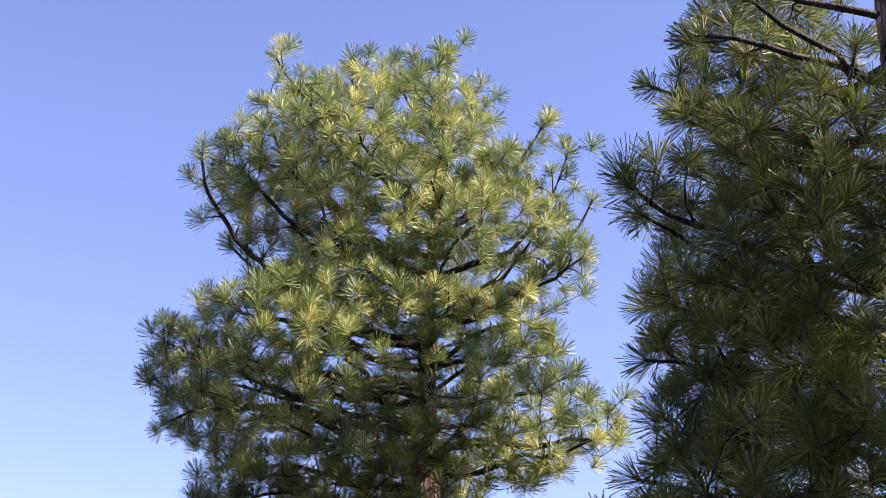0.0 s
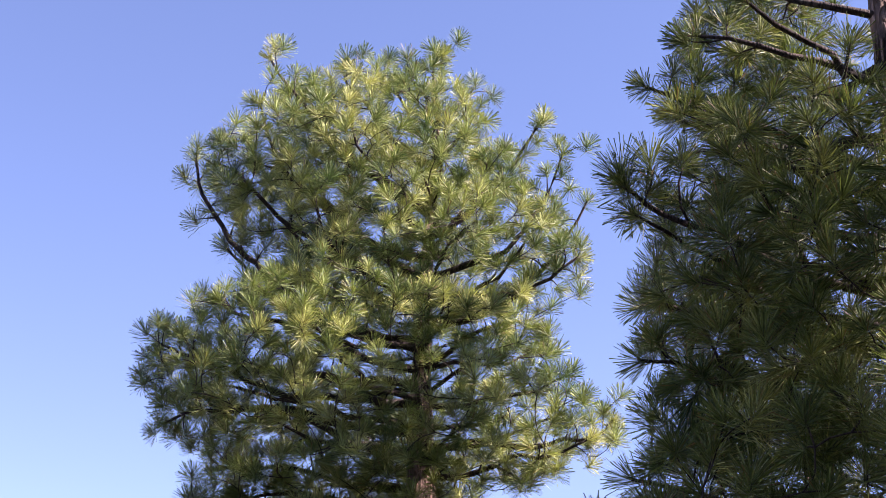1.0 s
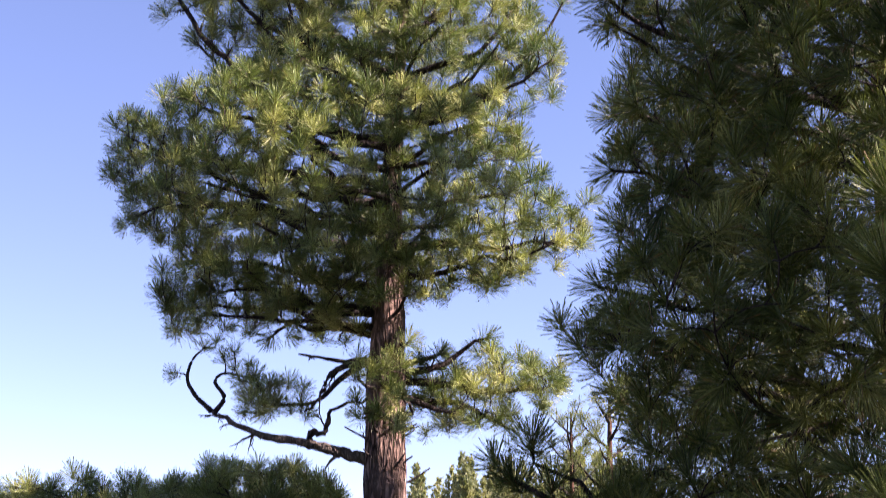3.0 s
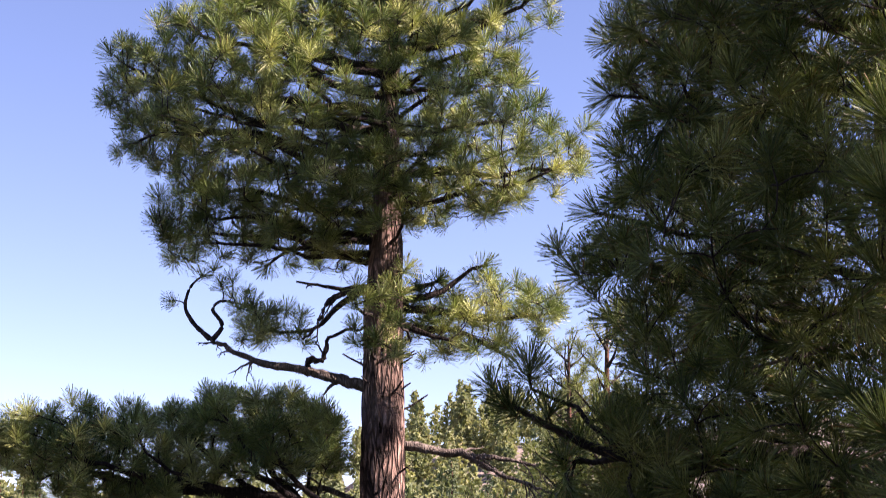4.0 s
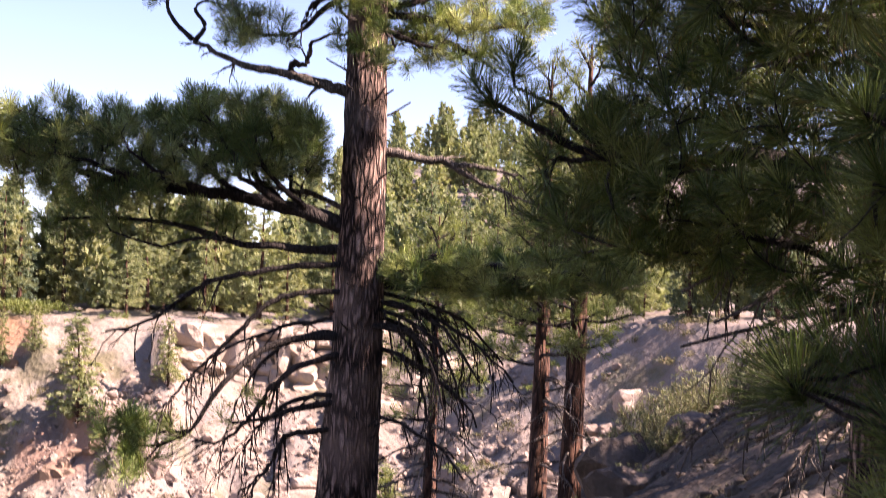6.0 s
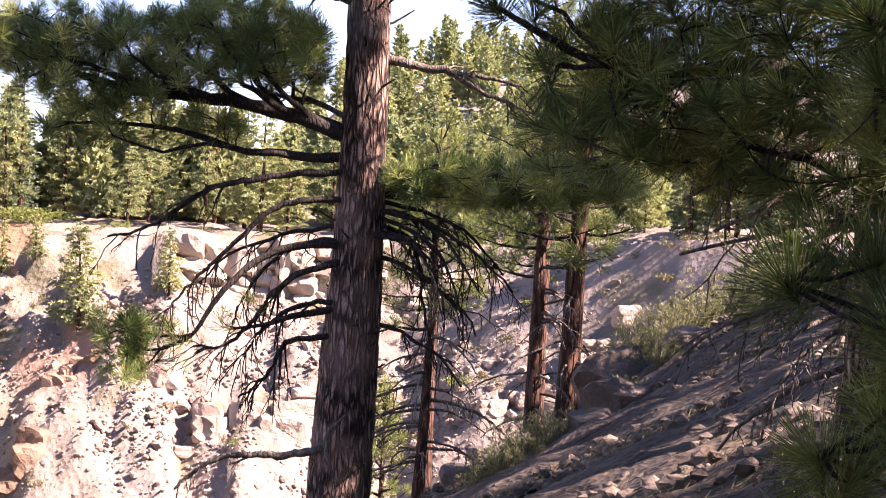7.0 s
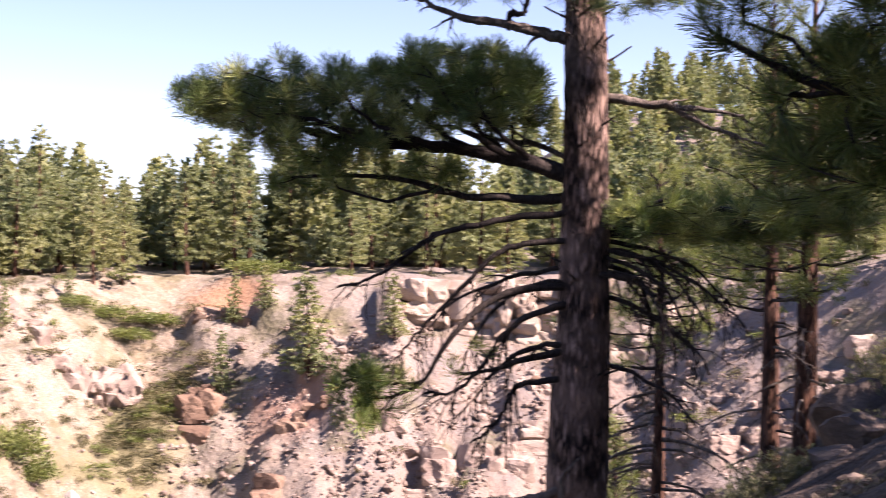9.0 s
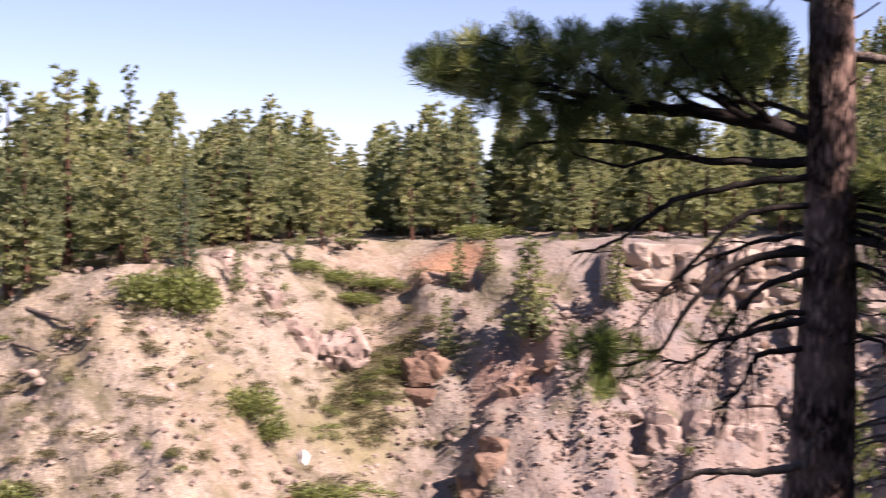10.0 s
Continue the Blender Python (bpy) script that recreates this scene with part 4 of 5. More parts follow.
slim_pine((2.72, 24.0), 7.0, 0.14, 3.4, 41, "slender pine with red bark and bare lower trunk", 1.3, None, 12, 0.05, 22)
slim_pine((3.3, 24.0), 8.2, 0.2, 3.0, 42, "slender pine with red bark and dead lower twigs", 1.7, None, 16, 0.15, 34)
slim_pine((0.75, 20.0), 4.2, 0.085, 2.6, 43, "thin young pine with mostly dead grey twigs", 0.8, None, 24, 0.1, 8)
slim_pine((3.85, 33.0), 12.0, 0.2, 5.5, 44, "sunlit yellow-green pine behind the others", 2.4, None, 4, 0, 44)
slim_pine((1.5, 36.0), 12.5, 0.2, 8.0, 45, "sunlit yellow-green pine behind the others", 2.6, None, 4, 0, 44)
slim_pine((0.35, 30.0), 3.6, 0.07, 0.4, 46, "young sunlit pine on the slope", 0.8, None, 0, 0, 26)


def shade_pine(x, y, height, reach, seed, low=0.5, boughs=40):
    """A leafy pine out of view, added so that its shadow falls across the slope."""
    foot = ground_at(x, y) - 0.2
    tree = thing("pine_tree", (x, y, foot), "unseen bushy pine added to shade the hillside", "tree", "pines up the hillside")
    part("trunk", trunk_mesh([0, 0.5, height], [(0, 0)] * 3, [0.2, 0.15, 0.02], seed, 14, 24), M_BARK, tree, "", True)
    rng = np.random.default_rng(seed)
    az = 0
    for k, z0 in enumerate(np.linspace(low, height * 0.96, boughs)):
        az += 137.5
        f = (z0 - low + 0.5) / (height - low)
        limb(tree, (0, 0, z0), az, 5 + 30 * f, 20 + 35 * f, reach * (1 - 0.6 * f) * rng.uniform(0.7, 1.1), 0.025, seed * 100 + k, 0.25, 0.3, 0.5, count=17, nlen=0.22, nwid=0.034, needle=M_NEEDLE_SHADE, tuft_step=0.2)
    return tree


# unseen pines beside and behind the eye, added to block sun and sky
uphill = [shade_pine(5.6, 12.0, 6.3, 2.0, 48), shade_pine(7.4, 4.2, 4.6, 2.1, 49, 0.6)]
for k, (x, y, size) in enumerate([(9.0, 11.2, 1.1), (7.0, 12.3, 0.95), (6.2, 6.7, 0.55), (8.2, 14.6, 1.1), (8.4, 19.6, 1.2), (9.8, 16.6, 1.4), (7.4, 17.4, 0.9), (5.2, 2.8, 0.75), (11.5, 20.5, 1.3), (7.0, 1.2, 1.2), (5.0, -2.0, 1.6), (9.5, 6.5, 0.9), (2.0, -4.5, 1.6),
                                  (-2.5, -5.0, 2.0), (9.0, -1.5, 2.3), (6.0, -6.0, 2.3), (11.5, 3.0, 2.3), (0.0, -8.0, 2.5), (-6.5, -4.0, 2.0)]):
    ob = copy_thing(uphill[0], pose(x, y, ground_at(x, y) - 0.2, 0, 0, k * 77))
    ob.scale = (size ** 0.7, size ** 0.7, size)
# unseen high-crowned pine, added to keep the broad low bough in shade
shade_pine(6.66, 10.5, 11.6, 1.2, 50, 7.4, 76)


# ---------------- the far woods ----------------
def conifer_meshes(height, width, seed, fir, fine=True, young=False):
    """Trunk and crown of a distant conifer: a fir in drooping tiers, or a pine with clumped, uneven boughs."""
    rng = np.random.default_rng(seed)
    tg, cg = Geo(), Geo()
    zz = np.linspace(-0.6, height * 0.98, 10)
    wob = rng.normal(0, 0.05, (10, 2)).cumsum(0)
    tube(tg, np.stack([wob[:, 0], wob[:, 1], zz], 1), np.linspace(0.02 * height, 0.02, 10), 7, 0.1, rng)
    low = height * (0.05 if fir else rng.uniform(0.06, 0.14))
    blades = []
    boughs = int(height * (17 if young else 6.8))
    az = rng.uniform(0, 6.28)
    lop = rng.uniform(0.7, 1.15, 8)
    for k in range(boughs):
        f = (k + rng.uniform(0, 1)) / boughs
        az += 2.4 + rng.normal(0, 0.35)
        z0 = low + (height - low) * f
        shape = (1 - f) ** 0.85 if fir else (0.7 + 0.3 * math.sin(min(1.0, f * 3.2) * math.pi / 2)) * (1 - f) ** 0.68
        ln = max(0.25, width * shape * rng.uniform(0.55, 1.1) * lop[int((az % 6.28) / 6.29 * 8)])
        out = np.array([math.cos(az), math.sin(az), 0.0])
        rise = (0.15 + 0.5 * f) if young else (-0.32 + 0.5 * f) if fir else (-0.05 + 0.75 * f)
        clumps = max(1, int(ln / (0.42 if fir else 0.55)))
        for j in range(clumps):
            s = 1 - 0.8 * j / max(1, clumps) if clumps > 1 else 0.9
            c = out * ln * s + [0, 0, z0 + ln * s * rise + rng.normal(0, 0.12)] + rng.normal(0, 0.22, 3) * [1, 1, 0.4]
            wide = (0.36 if fir else 0.5) * (0.65 + 0.5 * min(1.0, ln / 2.5)) * rng.uniform(0.75, 1.2)
            n = 20 if young else (34 if fir else 32) if fine else 4
            d = unit(rng.normal(0, 1, (n, 3)) + out * 0.5 + [0, 0, 0.35])
            p = c + d * wide * rng.uniform(0.35, 1.0, (n, 1)) * [1, 1, 0.55]
            long = d * (0.27 if fine else 1.0) * rng.uniform(0.7, 1.3, (n, 1)) + [0, 0, -0.06 if fir else 0.04]
            side = unit(np.cross(long, rng.normal(0, 1, (n, 3)))) * (0.08 if fine else 0.36)
            blades.append(np.stack([p - long * 0.5 - side, p - long * 0.5 + side, p + long * 0.6], 1).reshape(-1, 3))
    v = np.concatenate(blades)
    cg.add(v, np.arange(len(v)).reshape(-1, 3))
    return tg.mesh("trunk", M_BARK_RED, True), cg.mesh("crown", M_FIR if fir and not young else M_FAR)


def forest_tree(g, me, x, y, size, rng):
    """Adds one far tree's crown to a joined forest."""
    v = np.zeros(len(me.vertices) * 3)
    me.vertices.foreach_get("co", v)
    v = v.reshape(-1, 3) * size
    a = rng.uniform(0, 6.28)
    c, s_ = math.cos(a), math.sin(a)
    v = v @ np.array([[c, s_, 0], [-s_, c, 0], [0, 0, 1]])
    g.add(v + [x, y, ground_at(x, y)], np.arange(len(v)).reshape(-1, 3))


def far_woods():
    rng = np.random.default_rng(5)
    protos, crowns = [], []
    for k, (h, w, fir, label) in enumerate([(13.0, 3.0, False, "broad sunlit pine with an olive crown"), (12.0, 2.9, False, "broad sunlit pine with an olive crown"),
                                            (15.0, 2.3, True, "tall narrow dark green fir"), (10.5, 2.9, False, "bushy pine with a rounded crown"),
                                            (15.0, 2.0, True, "tall narrow dark green fir"), (14.0, 2.7, False, "tall pine with a long open crown"),
                                            (8.0, 1.75, True, "young pointed green conifer")]):
        tr, cr = conifer_meshes(h, w, 300 + k, fir, True, k == 6)
        ob = thing("conifer", (0, 0, 0), label, "tree", "trees on the rim")
        part("trunk", tr, None, ob)
        part("crown", cr, None, ob)
        protos.append(ob)
        crowns.append(conifer_meshes(h, w, 300 + k, fir, False)[1])
    used = [False] * len(protos)

    back = Geo()

    def plant(k, x, y, s, sink=0.0):
        m = Matrix.LocRotScale((x, y, ground_at(x, y) - sink), Euler((0, 0, rng.uniform(0, 6.28))), None)
        if used[k]:
            ob = copy_thing(protos[k], m)
        else:
            ob, used[k] = protos[k], True
            ob.matrix_basis = m
        wide = s * rng.uniform(0.95, 1.25)
        ob.scale = (wide, wide, s * rng.uniform(0.88, 1.08))

    for k in range(270):
        az = radians(rng.uniform(-36, 16))
        deg = math.degrees(az)
        r = 122 + 8 * math.exp(-((deg + 17) / 4.5) ** 2) - 8 * math.exp(-((deg + 27) / 5) ** 2) - 34 * float(smooth(-1, 26, deg))
        deep = abs(rng.normal(0, 26))
        r += deep
        kind, size = rng.choice([0, 0, 1, 1, 1, 2, 3, 3, 3, 4, 5, 5]), rng.uniform(0.5, 0.95) * (1.15 if deg < -25 else 1.0)
        if deep < 14:
            plant(kind, r * math.sin(az), r * math.cos(az), size)
        else:
            forest_tree(back, crowns[kind], r * math.sin(az), r * math.cos(az), size, rng)
    for k in range(80):
        az = radians(rng.uniform(-34, 4))
        r = rng.uniform(132, 152)
        forest_tree(back, crowns[rng.choice([0, 1, 5])], r * math.sin(az), r * math.cos(az), rng.uniform(0.7, 0.92), rng)
    for k in range(80):
        az = radians(rng.uniform(-34, 12))
        r = rng.uniform(136, 175)
        forest_tree(back, crowns[3], r * math.sin(az), r * math.cos(az), rng.uniform(0.45, 0.75), rng)
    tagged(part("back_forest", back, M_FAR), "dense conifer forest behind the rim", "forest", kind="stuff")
    g = Geo()
    for k in range(120):
        az = radians(rng.uniform(-4, 9))
        r = rng.uniform(165, 330)
        forest_tree(g, crowns[rng.choice([0, 0, 1, 1, 3, 5])], r * math.sin(az), r * math.cos(az), rng.uniform(0.75, 1.0), rng)
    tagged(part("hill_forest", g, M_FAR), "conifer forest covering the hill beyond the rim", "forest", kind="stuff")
    return plant


plant = far_woods()



def polar(az, r):
    a = radians(az)
    return r * math.sin(a), r * math.cos(a)


# single conifers in the hollow: kind, compass, distance, size
for k, az, r, size in [(6, -11.4, 108, 0.98), (6, -13.0, 116, 0.5), (6, -14.7, 111, 0.55), (6, -8.0, 109, 0.6), (6, -22.9, 110, 0.4), (2, -24.9, 109, 0.52),
                       (5, -31.6, 111, 1.1), (0, -30.8, 110, 1.0), (5, -29.4, 112, 1.15), (3, -27.4, 111, 0.9), (3, -26.4, 110, 0.7), (6, 0.6, 100, 0.75),
                       (6, -20.5, 118, 0.35), (6, -14.2, 117, 0.5), (1, -16.0, 128, 0.8), (3, -18.5, 124, 0.7), (3, -19.6, 123, 0.75)]:
    plant(k, *polar(az, r), size, 0.1)


# ---------------- rock ----------------
def icosphere(level):
    bm = bmesh.new()
    bmesh.ops.create_icosphere(bm, subdivisions=level, radius=1.0)
    bm.verts.ensure_lookup_table()
    v = np.array([p.co[:] for p in bm.verts])
    f = np.array([[q.index for q in t.verts] for t in bm.faces])
    bm.free()
    return v, f


ICO = {k: icosphere(k) for k in (1, 2, 3)}


def rock_shape(level, rng, cuts=9, flat=(1, 1, 0.75), lump=0.25, boxy=0.0):
    """A broken stone: a lumpy ball chopped by flat breaks."""
    v, f = ICO[level]
    v = v * (1 + boxy * (0.62 / np.abs(v).max(1, keepdims=True) - 1))
    off = Vector(rng.uniform(-50, 50, 3))
    v *= np.array([1 + lump * noise.noise(Vector(p) * 1.7 + off) + 0.5 * lump * noise.noise(Vector(p) * 4.0 + off) + 0.3 * lump * noise.noise(Vector(p) * 9.0 + off) for p in v])[:, None]
    for k in range(cuts):
        n = unit(rng.normal(0, 1, 3) * [1, 1, 0.8])
        over = np.clip(v @ n - rng.uniform(0.45, 0.8), 0, None)
        v -= over[:, None] * n
    return v * np.array(flat), f


def boulder(name, x, y, size, mat, label, seed, tall=0.8, level=3, sink=0.3, category="rock", group="boulders in the hollow"):
    rng = np.random.default_rng(seed)
    g = Geo()
    v, f = rock_shape(level, rng, 14, (1, rng.uniform(0.7, 1.0), tall))
    g.add(v * size * 0.5 / 0.75, f)
    ob = new(name, g.mesh(name, mat))
    ob.location = (x, y, ground_at(x, y) + size * tall * (0.5 - sink))
    ob.rotation_euler = (rng.uniform(-0.2, 0.2), rng.uniform(-0.2, 0.2), rng.uniform(0, 6.3))
    return tagged(ob, label, category, group)


def outcrop(az, r, wide, tall, count, mat, label, seed):
    """Jointed blocks of bedrock standing out of the slope."""
    rng = np.random.default_rng(seed)
    x0, y0 = polar(az, r)
    ob = thing("rock_outcrop", (x0, y0, ground_at(x0, y0)), label, "rock", "outcrops in the hollow")
    for k in range(count * 3):
        t = rng.uniform(-0.5, 0.5)
        up = rng.uniform(-0.15, 0.75) * (1 - 1.2 * t * t)
        size = tall * rng.uniform(0.35, 0.8)
        dx, dy = t * wide, -0.5 * size + up * tall * 0.35 + rng.normal(0, 0.3)
        g = Geo()
        v, f = rock_shape(3, rng, 4, (1, 1, 1), 0.14, 1.0)
        g.add(v / 0.62 * 0.5 * size * np.array([rng.uniform(0.7, 1.5), rng.uniform(0.9, 1.4), rng.uniform(0.6, 1.2)]), f)
        b = part("rock_block", g, mat, ob)
        b.location = (dx, dy, ground_at(x0 + dx, y0 + dy) - ground_at(x0, y0) + up * tall * 0.5 - 0.32 * size)
        b.rotation_euler = (rng.uniform(-0.3, 0.1), rng.uniform(-0.12, 0.12), rng.uniform(-0.35, 0.35))
    return ob


def cliff(az0, az1, r, top, tall, mat, label, seed, wide=(0.9, 2.0), rows=4):
    """A step in the slope: jointed blocks stacked in uneven courses, side by side."""
    rng = np.random.default_rng(seed)
    x0, y0 = polar((az0 + az1) / 2, r)
    ob = thing("rock_outcrop", (x0, y0, top - tall), label, "rock", "outcrops in the hollow")
    az = az0
    while az < az1:
        w = rng.uniform(*wide)
        crest = tall * rng.uniform(0.86, 1.06)
        out = rng.normal(0, 0.3)
        cuts = np.concatenate([[0], (np.arange(1, rows) + rng.uniform(-0.3, 0.3, rows - 1)) / rows, [1]]) * crest
        for j in range(rows):
            high = cuts[j + 1] - cuts[j]
            x, y = polar(az + math.degrees(w / r) * rng.uniform(0.35, 0.65), r + out + rng.normal(0, 0.16) + 0.12 * j)
            g = Geo()
            v, f = rock_shape(3, rng, 9, (1, 1, 1), 0.3, 0.85)
            g.add(v / 0.62 * 0.5 * np.array([w * rng.uniform(1.1, 1.5), 2.6, high * 1.3 + 0.2]), f)
            b = part("rock_block", g, mat, ob)
            b.location = (x - x0, y - y0, (cuts[j] + cuts[j + 1]) / 2)
            b.rotation_euler = (rng.uniform(-0.2, 0.02), rng.uniform(-0.1, 0.1), -radians(az) + rng.uniform(-0.35, 0.35))
        az += math.degrees(w / r)
    return ob


cliff(-7.7, -0.2, 115.6, -0.75, 5.2, M_ROCK_PALE, "pale vertical tuff cliff under the rim", 51)
outcrop(11.7, 87.5, 6.0, 2.0, 5, M_ROCK, "shaded grey-pink cliff band", 63)
outcrop(10.2, 93.0, 6.0, 2.2, 5, M_ROCK, "shaded grey-pink cliff band", 64)
outcrop(12.9, 84.5, 4.0, 1.6, 4, M_ROCK, "low ledge of pink rock", 65)
outcrop(1.5, 112, 10.0, 3.6, 7, M_ROCK_PALE, "pale vertical tuff cliff under the rim", 52)
outcrop(8.0, 98, 12.0, 1.9, 8, M_ROCK, "shaded grey-pink cliff band", 53)
cliff(-20.7, -18.2, 111.2, -7.6, 2.6, M_ROCK, "pink jointed rock face in the slope", 54, (0.7, 1.5), 2)
outcrop(-15.6, 111, 2.6, 3.0, 3, M_ROCK_RED, "rusty broken rock outcrop among gravel", 55)
outcrop(-4.8, 101, 7.5, 2.4, 6, M_ROCK, "ragged pink rock ridge", 56)
outcrop(-1.6, 103, 6.0, 2.4, 5, M_ROCK, "ragged pink rock ridge", 57)
outcrop(-11.4, 105, 3.6, 1.6, 4, M_ROCK_RED, "rusty broken rock outcrop among gravel", 58)
outcrop(-22.0, 112, 7.0, 2.0, 6, M_ROCK, "low ledge of pink rock", 59)
outcrop(-13.1, 99.5, 2.2, 2.6, 2, M_ROCK_RED, "pair of orange boulders on gravel", 60)
outcrop(-8.0, 103, 3.4, 1.8, 3, M_ROCK, "low ledge of pink rock", 61)
outcrop(-14.6, 119, 4.0, 1.8, 4, M_ROCK_RED, "bare orange bank of broken rock", 62)
boulder("boulder", *polar(-20.35, 100.2), 1.2, M_ROCK_WHITE, "white boulder on the floor of the hollow", 70)
rng = np.random.default_rng(77)
for k in range(70):
    az, r = rng.uniform(-31, 8), rng.uniform(92, 112)
    boulder("boulder", *polar(az, r), rng.uniform(0.35, 1.0), M_ROCK_RED if rng.random() < 0.2 else M_ROCK, "angular pink boulder on the scree", 700 + k, rng.uniform(0.6, 0.95), 2)


def scree():
    """Loose stones on the slopes: the larger ones single, the many small ones joined."""
    rng = np.random.default_rng(81)
    g = Geo()
    shapes = [rock_shape(1, rng, 7) for k in range(24)]
    meshes = []
    for v, f in shapes[:12]:
        one = Geo()
        one.add(v, f)
        meshes.append(one.mesh("stone", M_ROCK))
    ob = part("scree", None, None)
    tagged(ob, "loose pink and grey stones strewn down the slopes", "scree")
    singles = 0
    for k in range(9000):
        az = rng.normal(-6, 7) if rng.random() < 0.75 else rng.uniform(-33, 10)
        r = rng.uniform(88, 114)
        if not -34 < az < 11:
            continue
        x, y = polar(az, r)
        v, f = shapes[k % 24]
        a = rng.uniform(0, 6.3)
        c, s_ = math.cos(a), math.sin(a)
        size = rng.gamma(1.4, 0.065) + 0.05
        if size > 0.3 and singles < 290:
            singles += 1
            st = part("stone", meshes[k % 12], None, ob)
            st.location, st.rotation_euler, st.scale = (x, y, ground_at(x, y) + size * 0.25), (0, 0, a), (size, size, size)
            continue
        v = v @ np.array([[c, -s_, 0], [s_, c, 0], [0, 0, 1]]) * size + [x, y, ground_at(x, y) + size * 0.25]
        g.add(v, f)
    rest = part("gravel", g, M_ROCK, ob)
    return tagged(rest, "small loose stones", kind="stuff")


scree()


# ---------------- shrubs ----------------
def shrub_mesh(seed, mat, blades=420, leaf=0.12, flat=0.6):
    """A dome of leafy twigs, uneven and open between."""
    rng = np.random.default_rng(seed)
    g, w = Geo(), Geo()
    lobes = rng.normal(0, 0.35, (9, 3)) * [1, 1, 0.3]
    v = []
    for k in range(blades):
        d = unit(rng.normal(0, 1, 3))
        d[2] = abs(d[2])
        c = lobes[k % 9] + d * rng.uniform(0.3, 0.62) * [1, 1, flat / 0.6]
        c[2] = max(0.02, c[2] * (flat + 0.35) + 0.15)
        a = unit(d + rng.normal(0, 0.6, 3)) * leaf * rng.uniform(0.7, 1.4)
        b = unit(np.cross(a, rng.normal(0, 1, 3))) * leaf * rng.uniform(0.25, 0.5)
        v += [c - a * 0.5 - b, c - a * 0.5 + b, c + a * 0.8]
    g.add(np.array(v), np.arange(len(v)).reshape(-1, 3))
    for k in range(4):
        tip = lobes[k] * 0.9 + [0, 0, 0.35]
        tube(w, [np.array([0, 0, -0.1]), tip * 0.5, tip], [0.025, 0.018, 0.008], 4)
    return g.mesh("foliage", mat), w.mesh("woody_base", M_DEAD)


class Kind:
    def __init__(self, name, label, category, group, meshes):
        self.ob = thing(name, (0, 0, 0), label, category, group)
        part("foliage", meshes[0], None, self.ob)
        tagged(part("woody_base", meshes[1], None, self.ob), kind="stuff")
        self.first = True

    def put(self, x, y, sx, sz, turn, lift=0.0):
        m = Matrix.LocRotScale((x, y, ground_at(x, y) + lift), Euler((0, 0, turn)), None)
        if self.first:
            ob, self.first = self.ob, False
            ob.matrix_basis = m
        else:
            ob = copy_thing(self.ob, m)
        ob.scale = (sx, sx, sz)
        return ob


green = [Kind("shrub", "rounded green manzanita shrub", "shrub", "shrubs in the hollow", shrub_mesh(400 + k, M_SHRUB, 2400, 0.075)) for k in range(2)]
low_green = Kind("shrub", "small olive-green shrub on gravel", "shrub", "shrubs in the hollow", shrub_mesh(408, M_SHRUB, 340, 0.12, 0.6))
dry = [Kind("shrub", "low dry olive-brown brush on gravel", "shrub", "shrubs in the hollow", shrub_mesh(410 + k, M_DRY, 260, 0.12, 0.55)) for k in range(3)]
for az, r, w, h in [(-25.7, 104.5, 3.4, 3.6), (-24.7, 105.3, 2.8, 3.0), (-26.2, 104.8, 2.2, 2.2), (-22.4, 98.5, 2.6, 3.0), (-21.8, 98.8, 1.6, 2.0), (-20.2, 118, 2.2, 1.3), (-18.9, 120, 2.6, 1.2), (-17.6, 121, 2.8, 1.2), (-18.2, 119, 2.2, 1.2),
                    (-19.4, 97.4, 4.0, 1.7), (-17.6, 97.6, 4.0, 1.6), (-18.6, 96.4, 4.0, 1.6), (-31.4, 92.5, 3.2, 1.8), (-16.2, 96.6, 3.0, 1.4), (-13.0, 126, 3, 1.6)]:
    green[int(r * 10) % 2].put(*polar(az, r), w, h, az)
# the brushy fold that runs down to the floor of the hollow
brush_geo = Geo()


def brush(kind, x, y, sx, sz, turn):
    """Adds one low shrub to the joined brush."""
    me = kind.ob.children[0].data
    v = np.zeros(len(me.vertices) * 3)
    me.vertices.foreach_get("co", v)
    c, s_ = math.cos(turn), math.sin(turn)
    v = v.reshape(-1, 3)[:540] @ np.array([[c, s_, 0], [-s_, c, 0], [0, 0, 1]]) * [sx, sx, sz]
    brush_geo.add(v + [x, y, ground_at(x, y)], np.arange(len(v)).reshape(-1, 3))


for k in range(150):
    f = rng.uniform(0, 1) ** 0.8
    az = np.interp(f, [0, 0.35, 0.7, 1], [-15.6, -16.9, -18.0, -18.6]) + rng.normal(0, 0.3 + 0.55 * f)
    r = np.interp(f, [0, 0.35, 0.7, 1], [114.5, 111.5, 108.0, 104.0]) + rng.normal(0, 0.9)
    kind = low_green if k % 3 else dry[k % 2]
    (kind.put if k < 50 else functools.partial(brush, kind))(*polar(az, r), rng.uniform(0.6, 1.5), rng.uniform(0.4, 0.75), rng.uniform(0, 6))
for k in range(520):
    az, r = rng.uniform(-33, -14) if k % 8 else rng.uniform(-14, 9), rng.uniform(88, 122)
    kind = low_green if k % 4 == 0 else dry[k % 3]
    (kind.put if k < 190 else functools.partial(brush, kind))(*polar(az, r), 0.3 + rng.gamma(1.6, 0.24), rng.uniform(0.5, 1.0), rng.uniform(0, 6))
for k in range(70):
    az, r = rng.uniform(4, 14), rng.uniform(84, 104)
    brush(low_green if k % 3 == 0 else dry[k % 3], *polar(az, r), 0.4 + rng.gamma(1.6, 0.3), rng.uniform(0.5, 1.1), rng.uniform(0, 6))
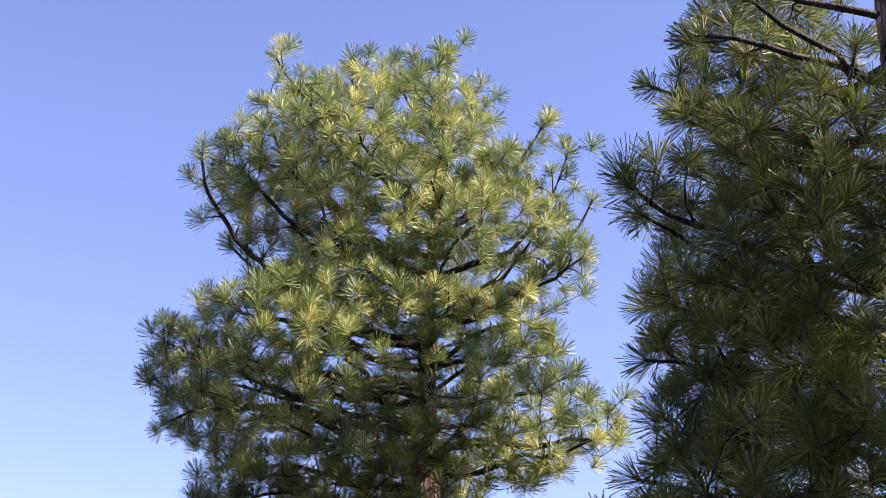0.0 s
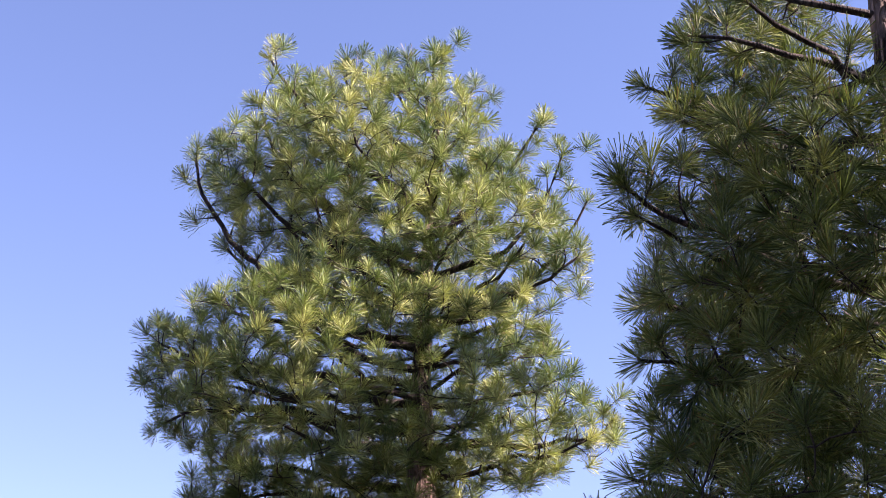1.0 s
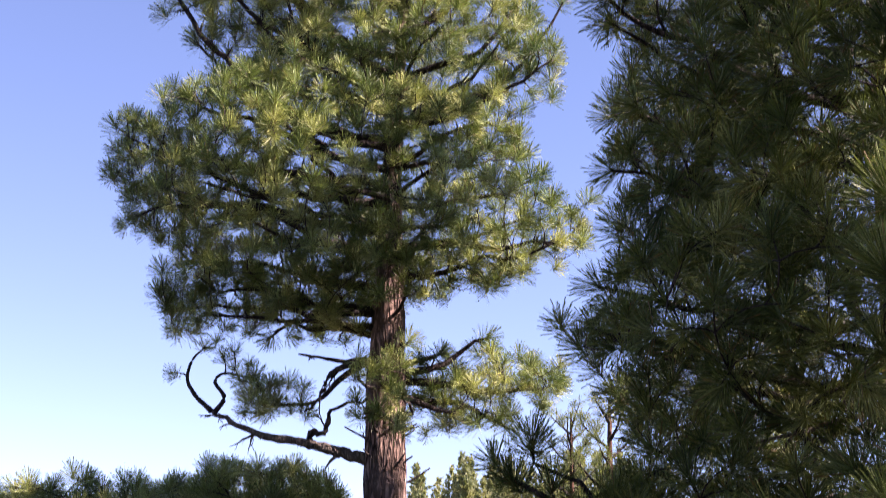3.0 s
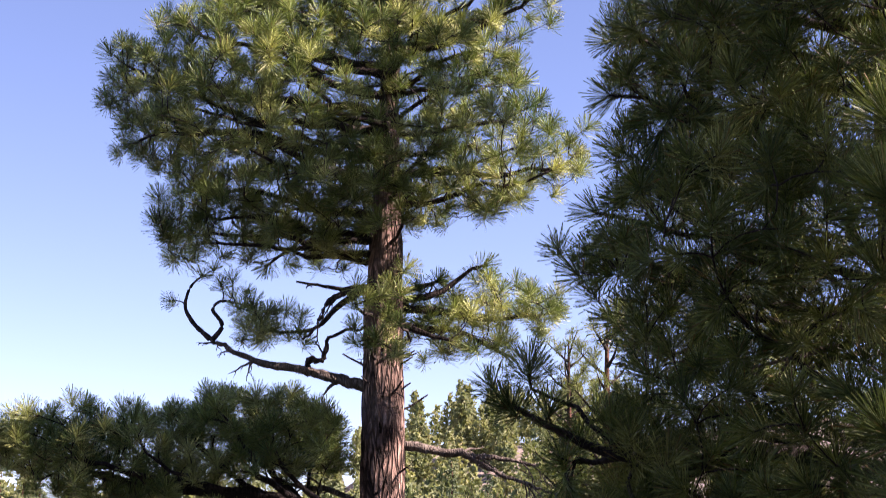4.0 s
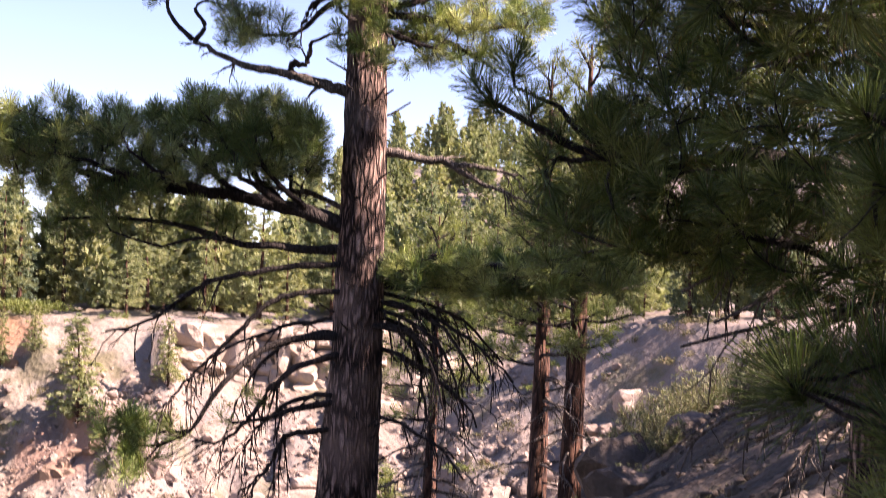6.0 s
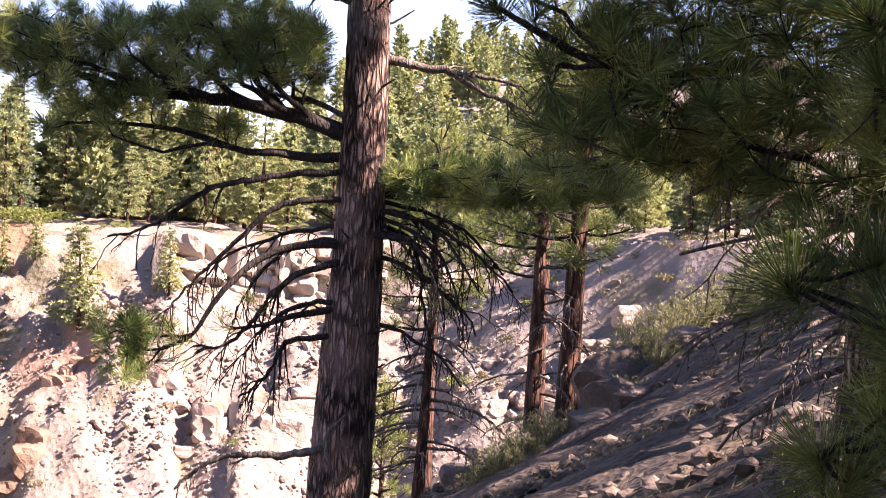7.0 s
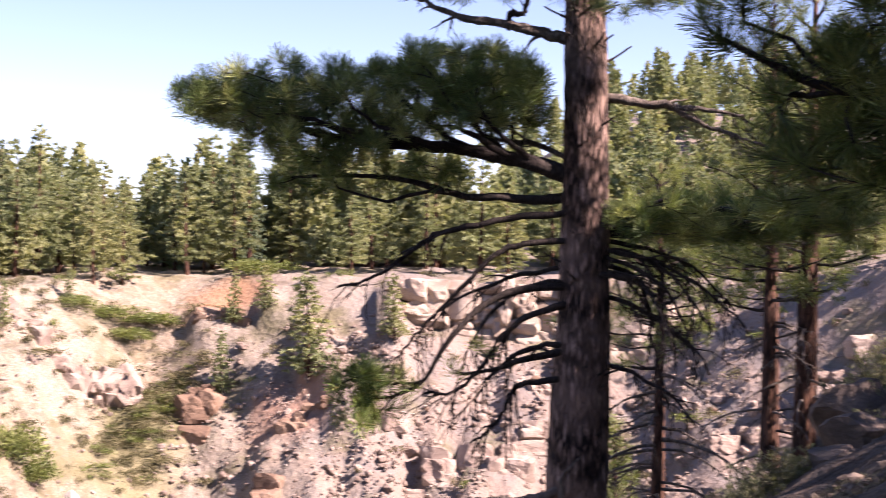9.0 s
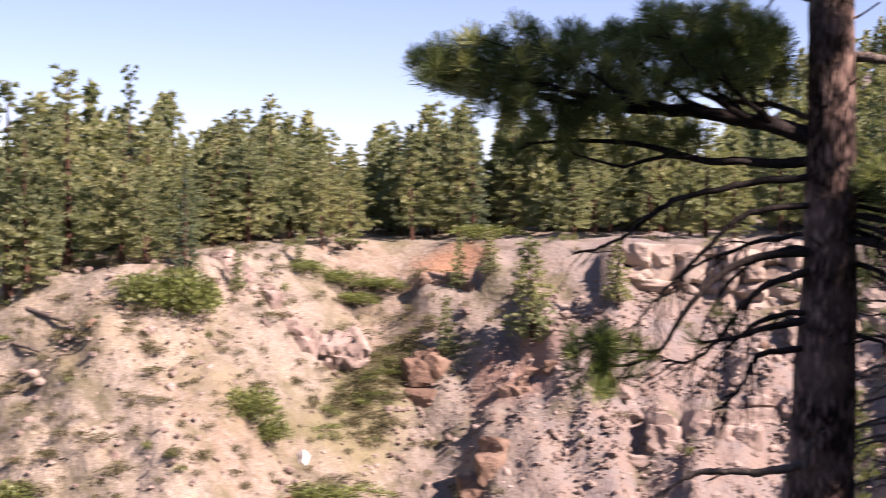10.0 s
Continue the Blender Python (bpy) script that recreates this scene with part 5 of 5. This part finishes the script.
tagged(part("brush", brush_geo, M_DRY), "low dry olive brush scattered over the gravel slopes", "brush", kind="stuff")


for k in range(22):
    az, r = rng.uniform(8.5, 14.5), rng.uniform(82, 95)
    (low_green if k % 2 else dry[k % 3]).put(*polar(az, r), rng.uniform(0.6, 1.3), rng.uniform(0.6, 1.1), rng.uniform(0, 6))


def fallen_log(a, b, radius, seed):
    """A bleached trunk lying on the slope, with stubs."""
    rng = np.random.default_rng(seed)
    g = Geo()
    a, b = np.array([*a, ground_at(*a) + radius]), np.array([*b, ground_at(*b) + radius])
    s_ = np.linspace(0, 1, 14)[:, None]
    path = a * (1 - s_) + b * s_ + rng.normal(0, 0.03, (14, 3))
    tube(g, path - a, np.linspace(radius, radius * 0.55, 14), 9, 0.12, rng)
    for k in range(6):
        i = rng.integers(2, 13)
        tube(g, [path[i] - a, path[i] - a + rng.normal(0, 0.35, 3) + [0, 0, 0.3]], [0.05, 0.02], 5)
    ob = new("log", g.mesh("log", M_DEAD, True))
    ob.location = a
    return tagged(ob, "bleached fallen log on the gravel slope", "log")


fallen_log(polar(-30.9, 108.6), polar(-29.3, 104.6), 0.2, 97)
fallen_log(polar(-31.4, 106.5), polar(-30.4, 103.4), 0.13, 98)


def blade_shrub(seed, count=520):
    """Grey-green sagebrush: many upright leafy wands from a woody foot."""
    rng = np.random.default_rng(seed)
    g, w = Geo(), Geo()
    n = 46
    pos, axis = [], []
    for k in range(n):
        az, el = rng.uniform(0, 360), rng.uniform(40, 85)
        p = curve_path((rng.normal(0, 0.08), rng.normal(0, 0.08), -0.05), az, el - 12, el + 10, rng.uniform(0.35, 0.8), 5, rng, 0.12)
        tube(w, p, np.linspace(0.008, 0.003, 6), 4)
        for j in (2, 3, 4, 5):
            pos.append(p[j]), axis.append(unit(p[j] - p[j - 1]))
    tufts(g, pos, axis, 16, 0.09, 0.011, rng, 0.8)
    return g.mesh("foliage", M_SAGE), w.mesh("woody_base", M_DEAD)


sage = [Kind("sagebrush", "pale grey-green sagebrush on the near slope", "shrub", "sagebrush on the slope", blade_shrub(420 + k)) for k in range(3)]
for x, y, w in [(2.1, 17.5, 1.0), (1.7, 17.2, 0.9), (2.4, 17.9, 0.9), (1.45, 16.8, 0.8), (3.0, 23.3, 1.0), (2.6, 23.0, 0.9), (4.1, 23.0, 1.2), (4.5, 24.0, 1.3), (4.9, 24.4, 1.2), (5.3, 24.8, 1.4),
                (5.8, 25.0, 1.3), (6.3, 25.4, 1.4), (4.3, 21.0, 0.9), (6.9, 25.5, 1.5), (5.1, 19.5, 1.0), (5.6, 21.0, 1.2), (6.2, 22.0, 1.2), (3.6, 20.0, 0.7), (7.6, 26, 1.4), (2.2, 22.5, 0.8), (6.0, 18.5, 1.2)]:
    sage[int(x * 10) % 3].put(x, y, w, w * 0.85, x * 7, -0.04)

# ---------------- stones, litter and logs on the near slope ----------------
for k, (x, y, size, tall) in enumerate([(3.35, 19.2, 1.0, 0.55), (2.75, 17.4, 0.95, 0.6), (3.0, 18.1, 0.5, 0.6), (3.9, 22.0, 1.3, 0.6), (1.3, 18.8, 0.7, 0.6), (2.2, 20.2, 0.5, 0.7), (4.6, 21.5, 0.9, 0.6), (1.8, 21.5, 0.6, 0.6)]):
    boulder("boulder", x, y, size, M_ROCK_GREY, "grey boulder half sunk in the slope", 800 + k, tall, 3, 0.35, group="boulders on the near slope")


def litter():
    """Loose stones and clods on the near slope."""
    rng = np.random.default_rng(91)
    g = Geo()
    shapes = [rock_shape(1, rng, 7) for k in range(16)]
    for k in range(3400):
        x, y = rng.uniform(-1.5, 8), rng.uniform(9, 27)
        size = min(0.11, rng.gamma(1.4, 0.035) + 0.012)
        v, f = shapes[k % 16]
        g.add(v * size + [x, y, ground_at(x, y) + size * 0.3], f)
    return tagged(part("gravel", g, M_ROCK_GREY), "small grey stones and clods on brown soil", "gravel", kind="stuff")


def fallen_needles():
    """Dry twigs and needle litter lying on the near slope."""
    rng = np.random.default_rng(92)
    n = 30000
    x, y = rng.uniform(-1.5, 9, n), rng.uniform(6, 27, n)
    z = land(x, y) + 0.03
    a = rng.uniform(0, 6.28, n)
    ln = rng.uniform(0.08, 0.3, n)
    d = np.stack([np.cos(a) * ln, np.sin(a) * ln, (0.5 * np.cos(a) - 0.14 * np.sin(a)) * ln + rng.normal(0, 0.03, n)], 1)
    w = np.stack([-np.sin(a), np.cos(a), np.zeros(n)], 1) * 0.006
    p = np.stack([x, y, z], 1)
    g = Geo()
    g.add(np.stack([p - w, p + w, p + d + [0, 0, 0.012]], 1).reshape(-1, 3), np.arange(3 * n).reshape(-1, 3))
    return tagged(part("needle_litter", g, M_DRY), "dry brown needles and twigs on the slope", "litter", kind="stuff")


litter()
fallen_needles()
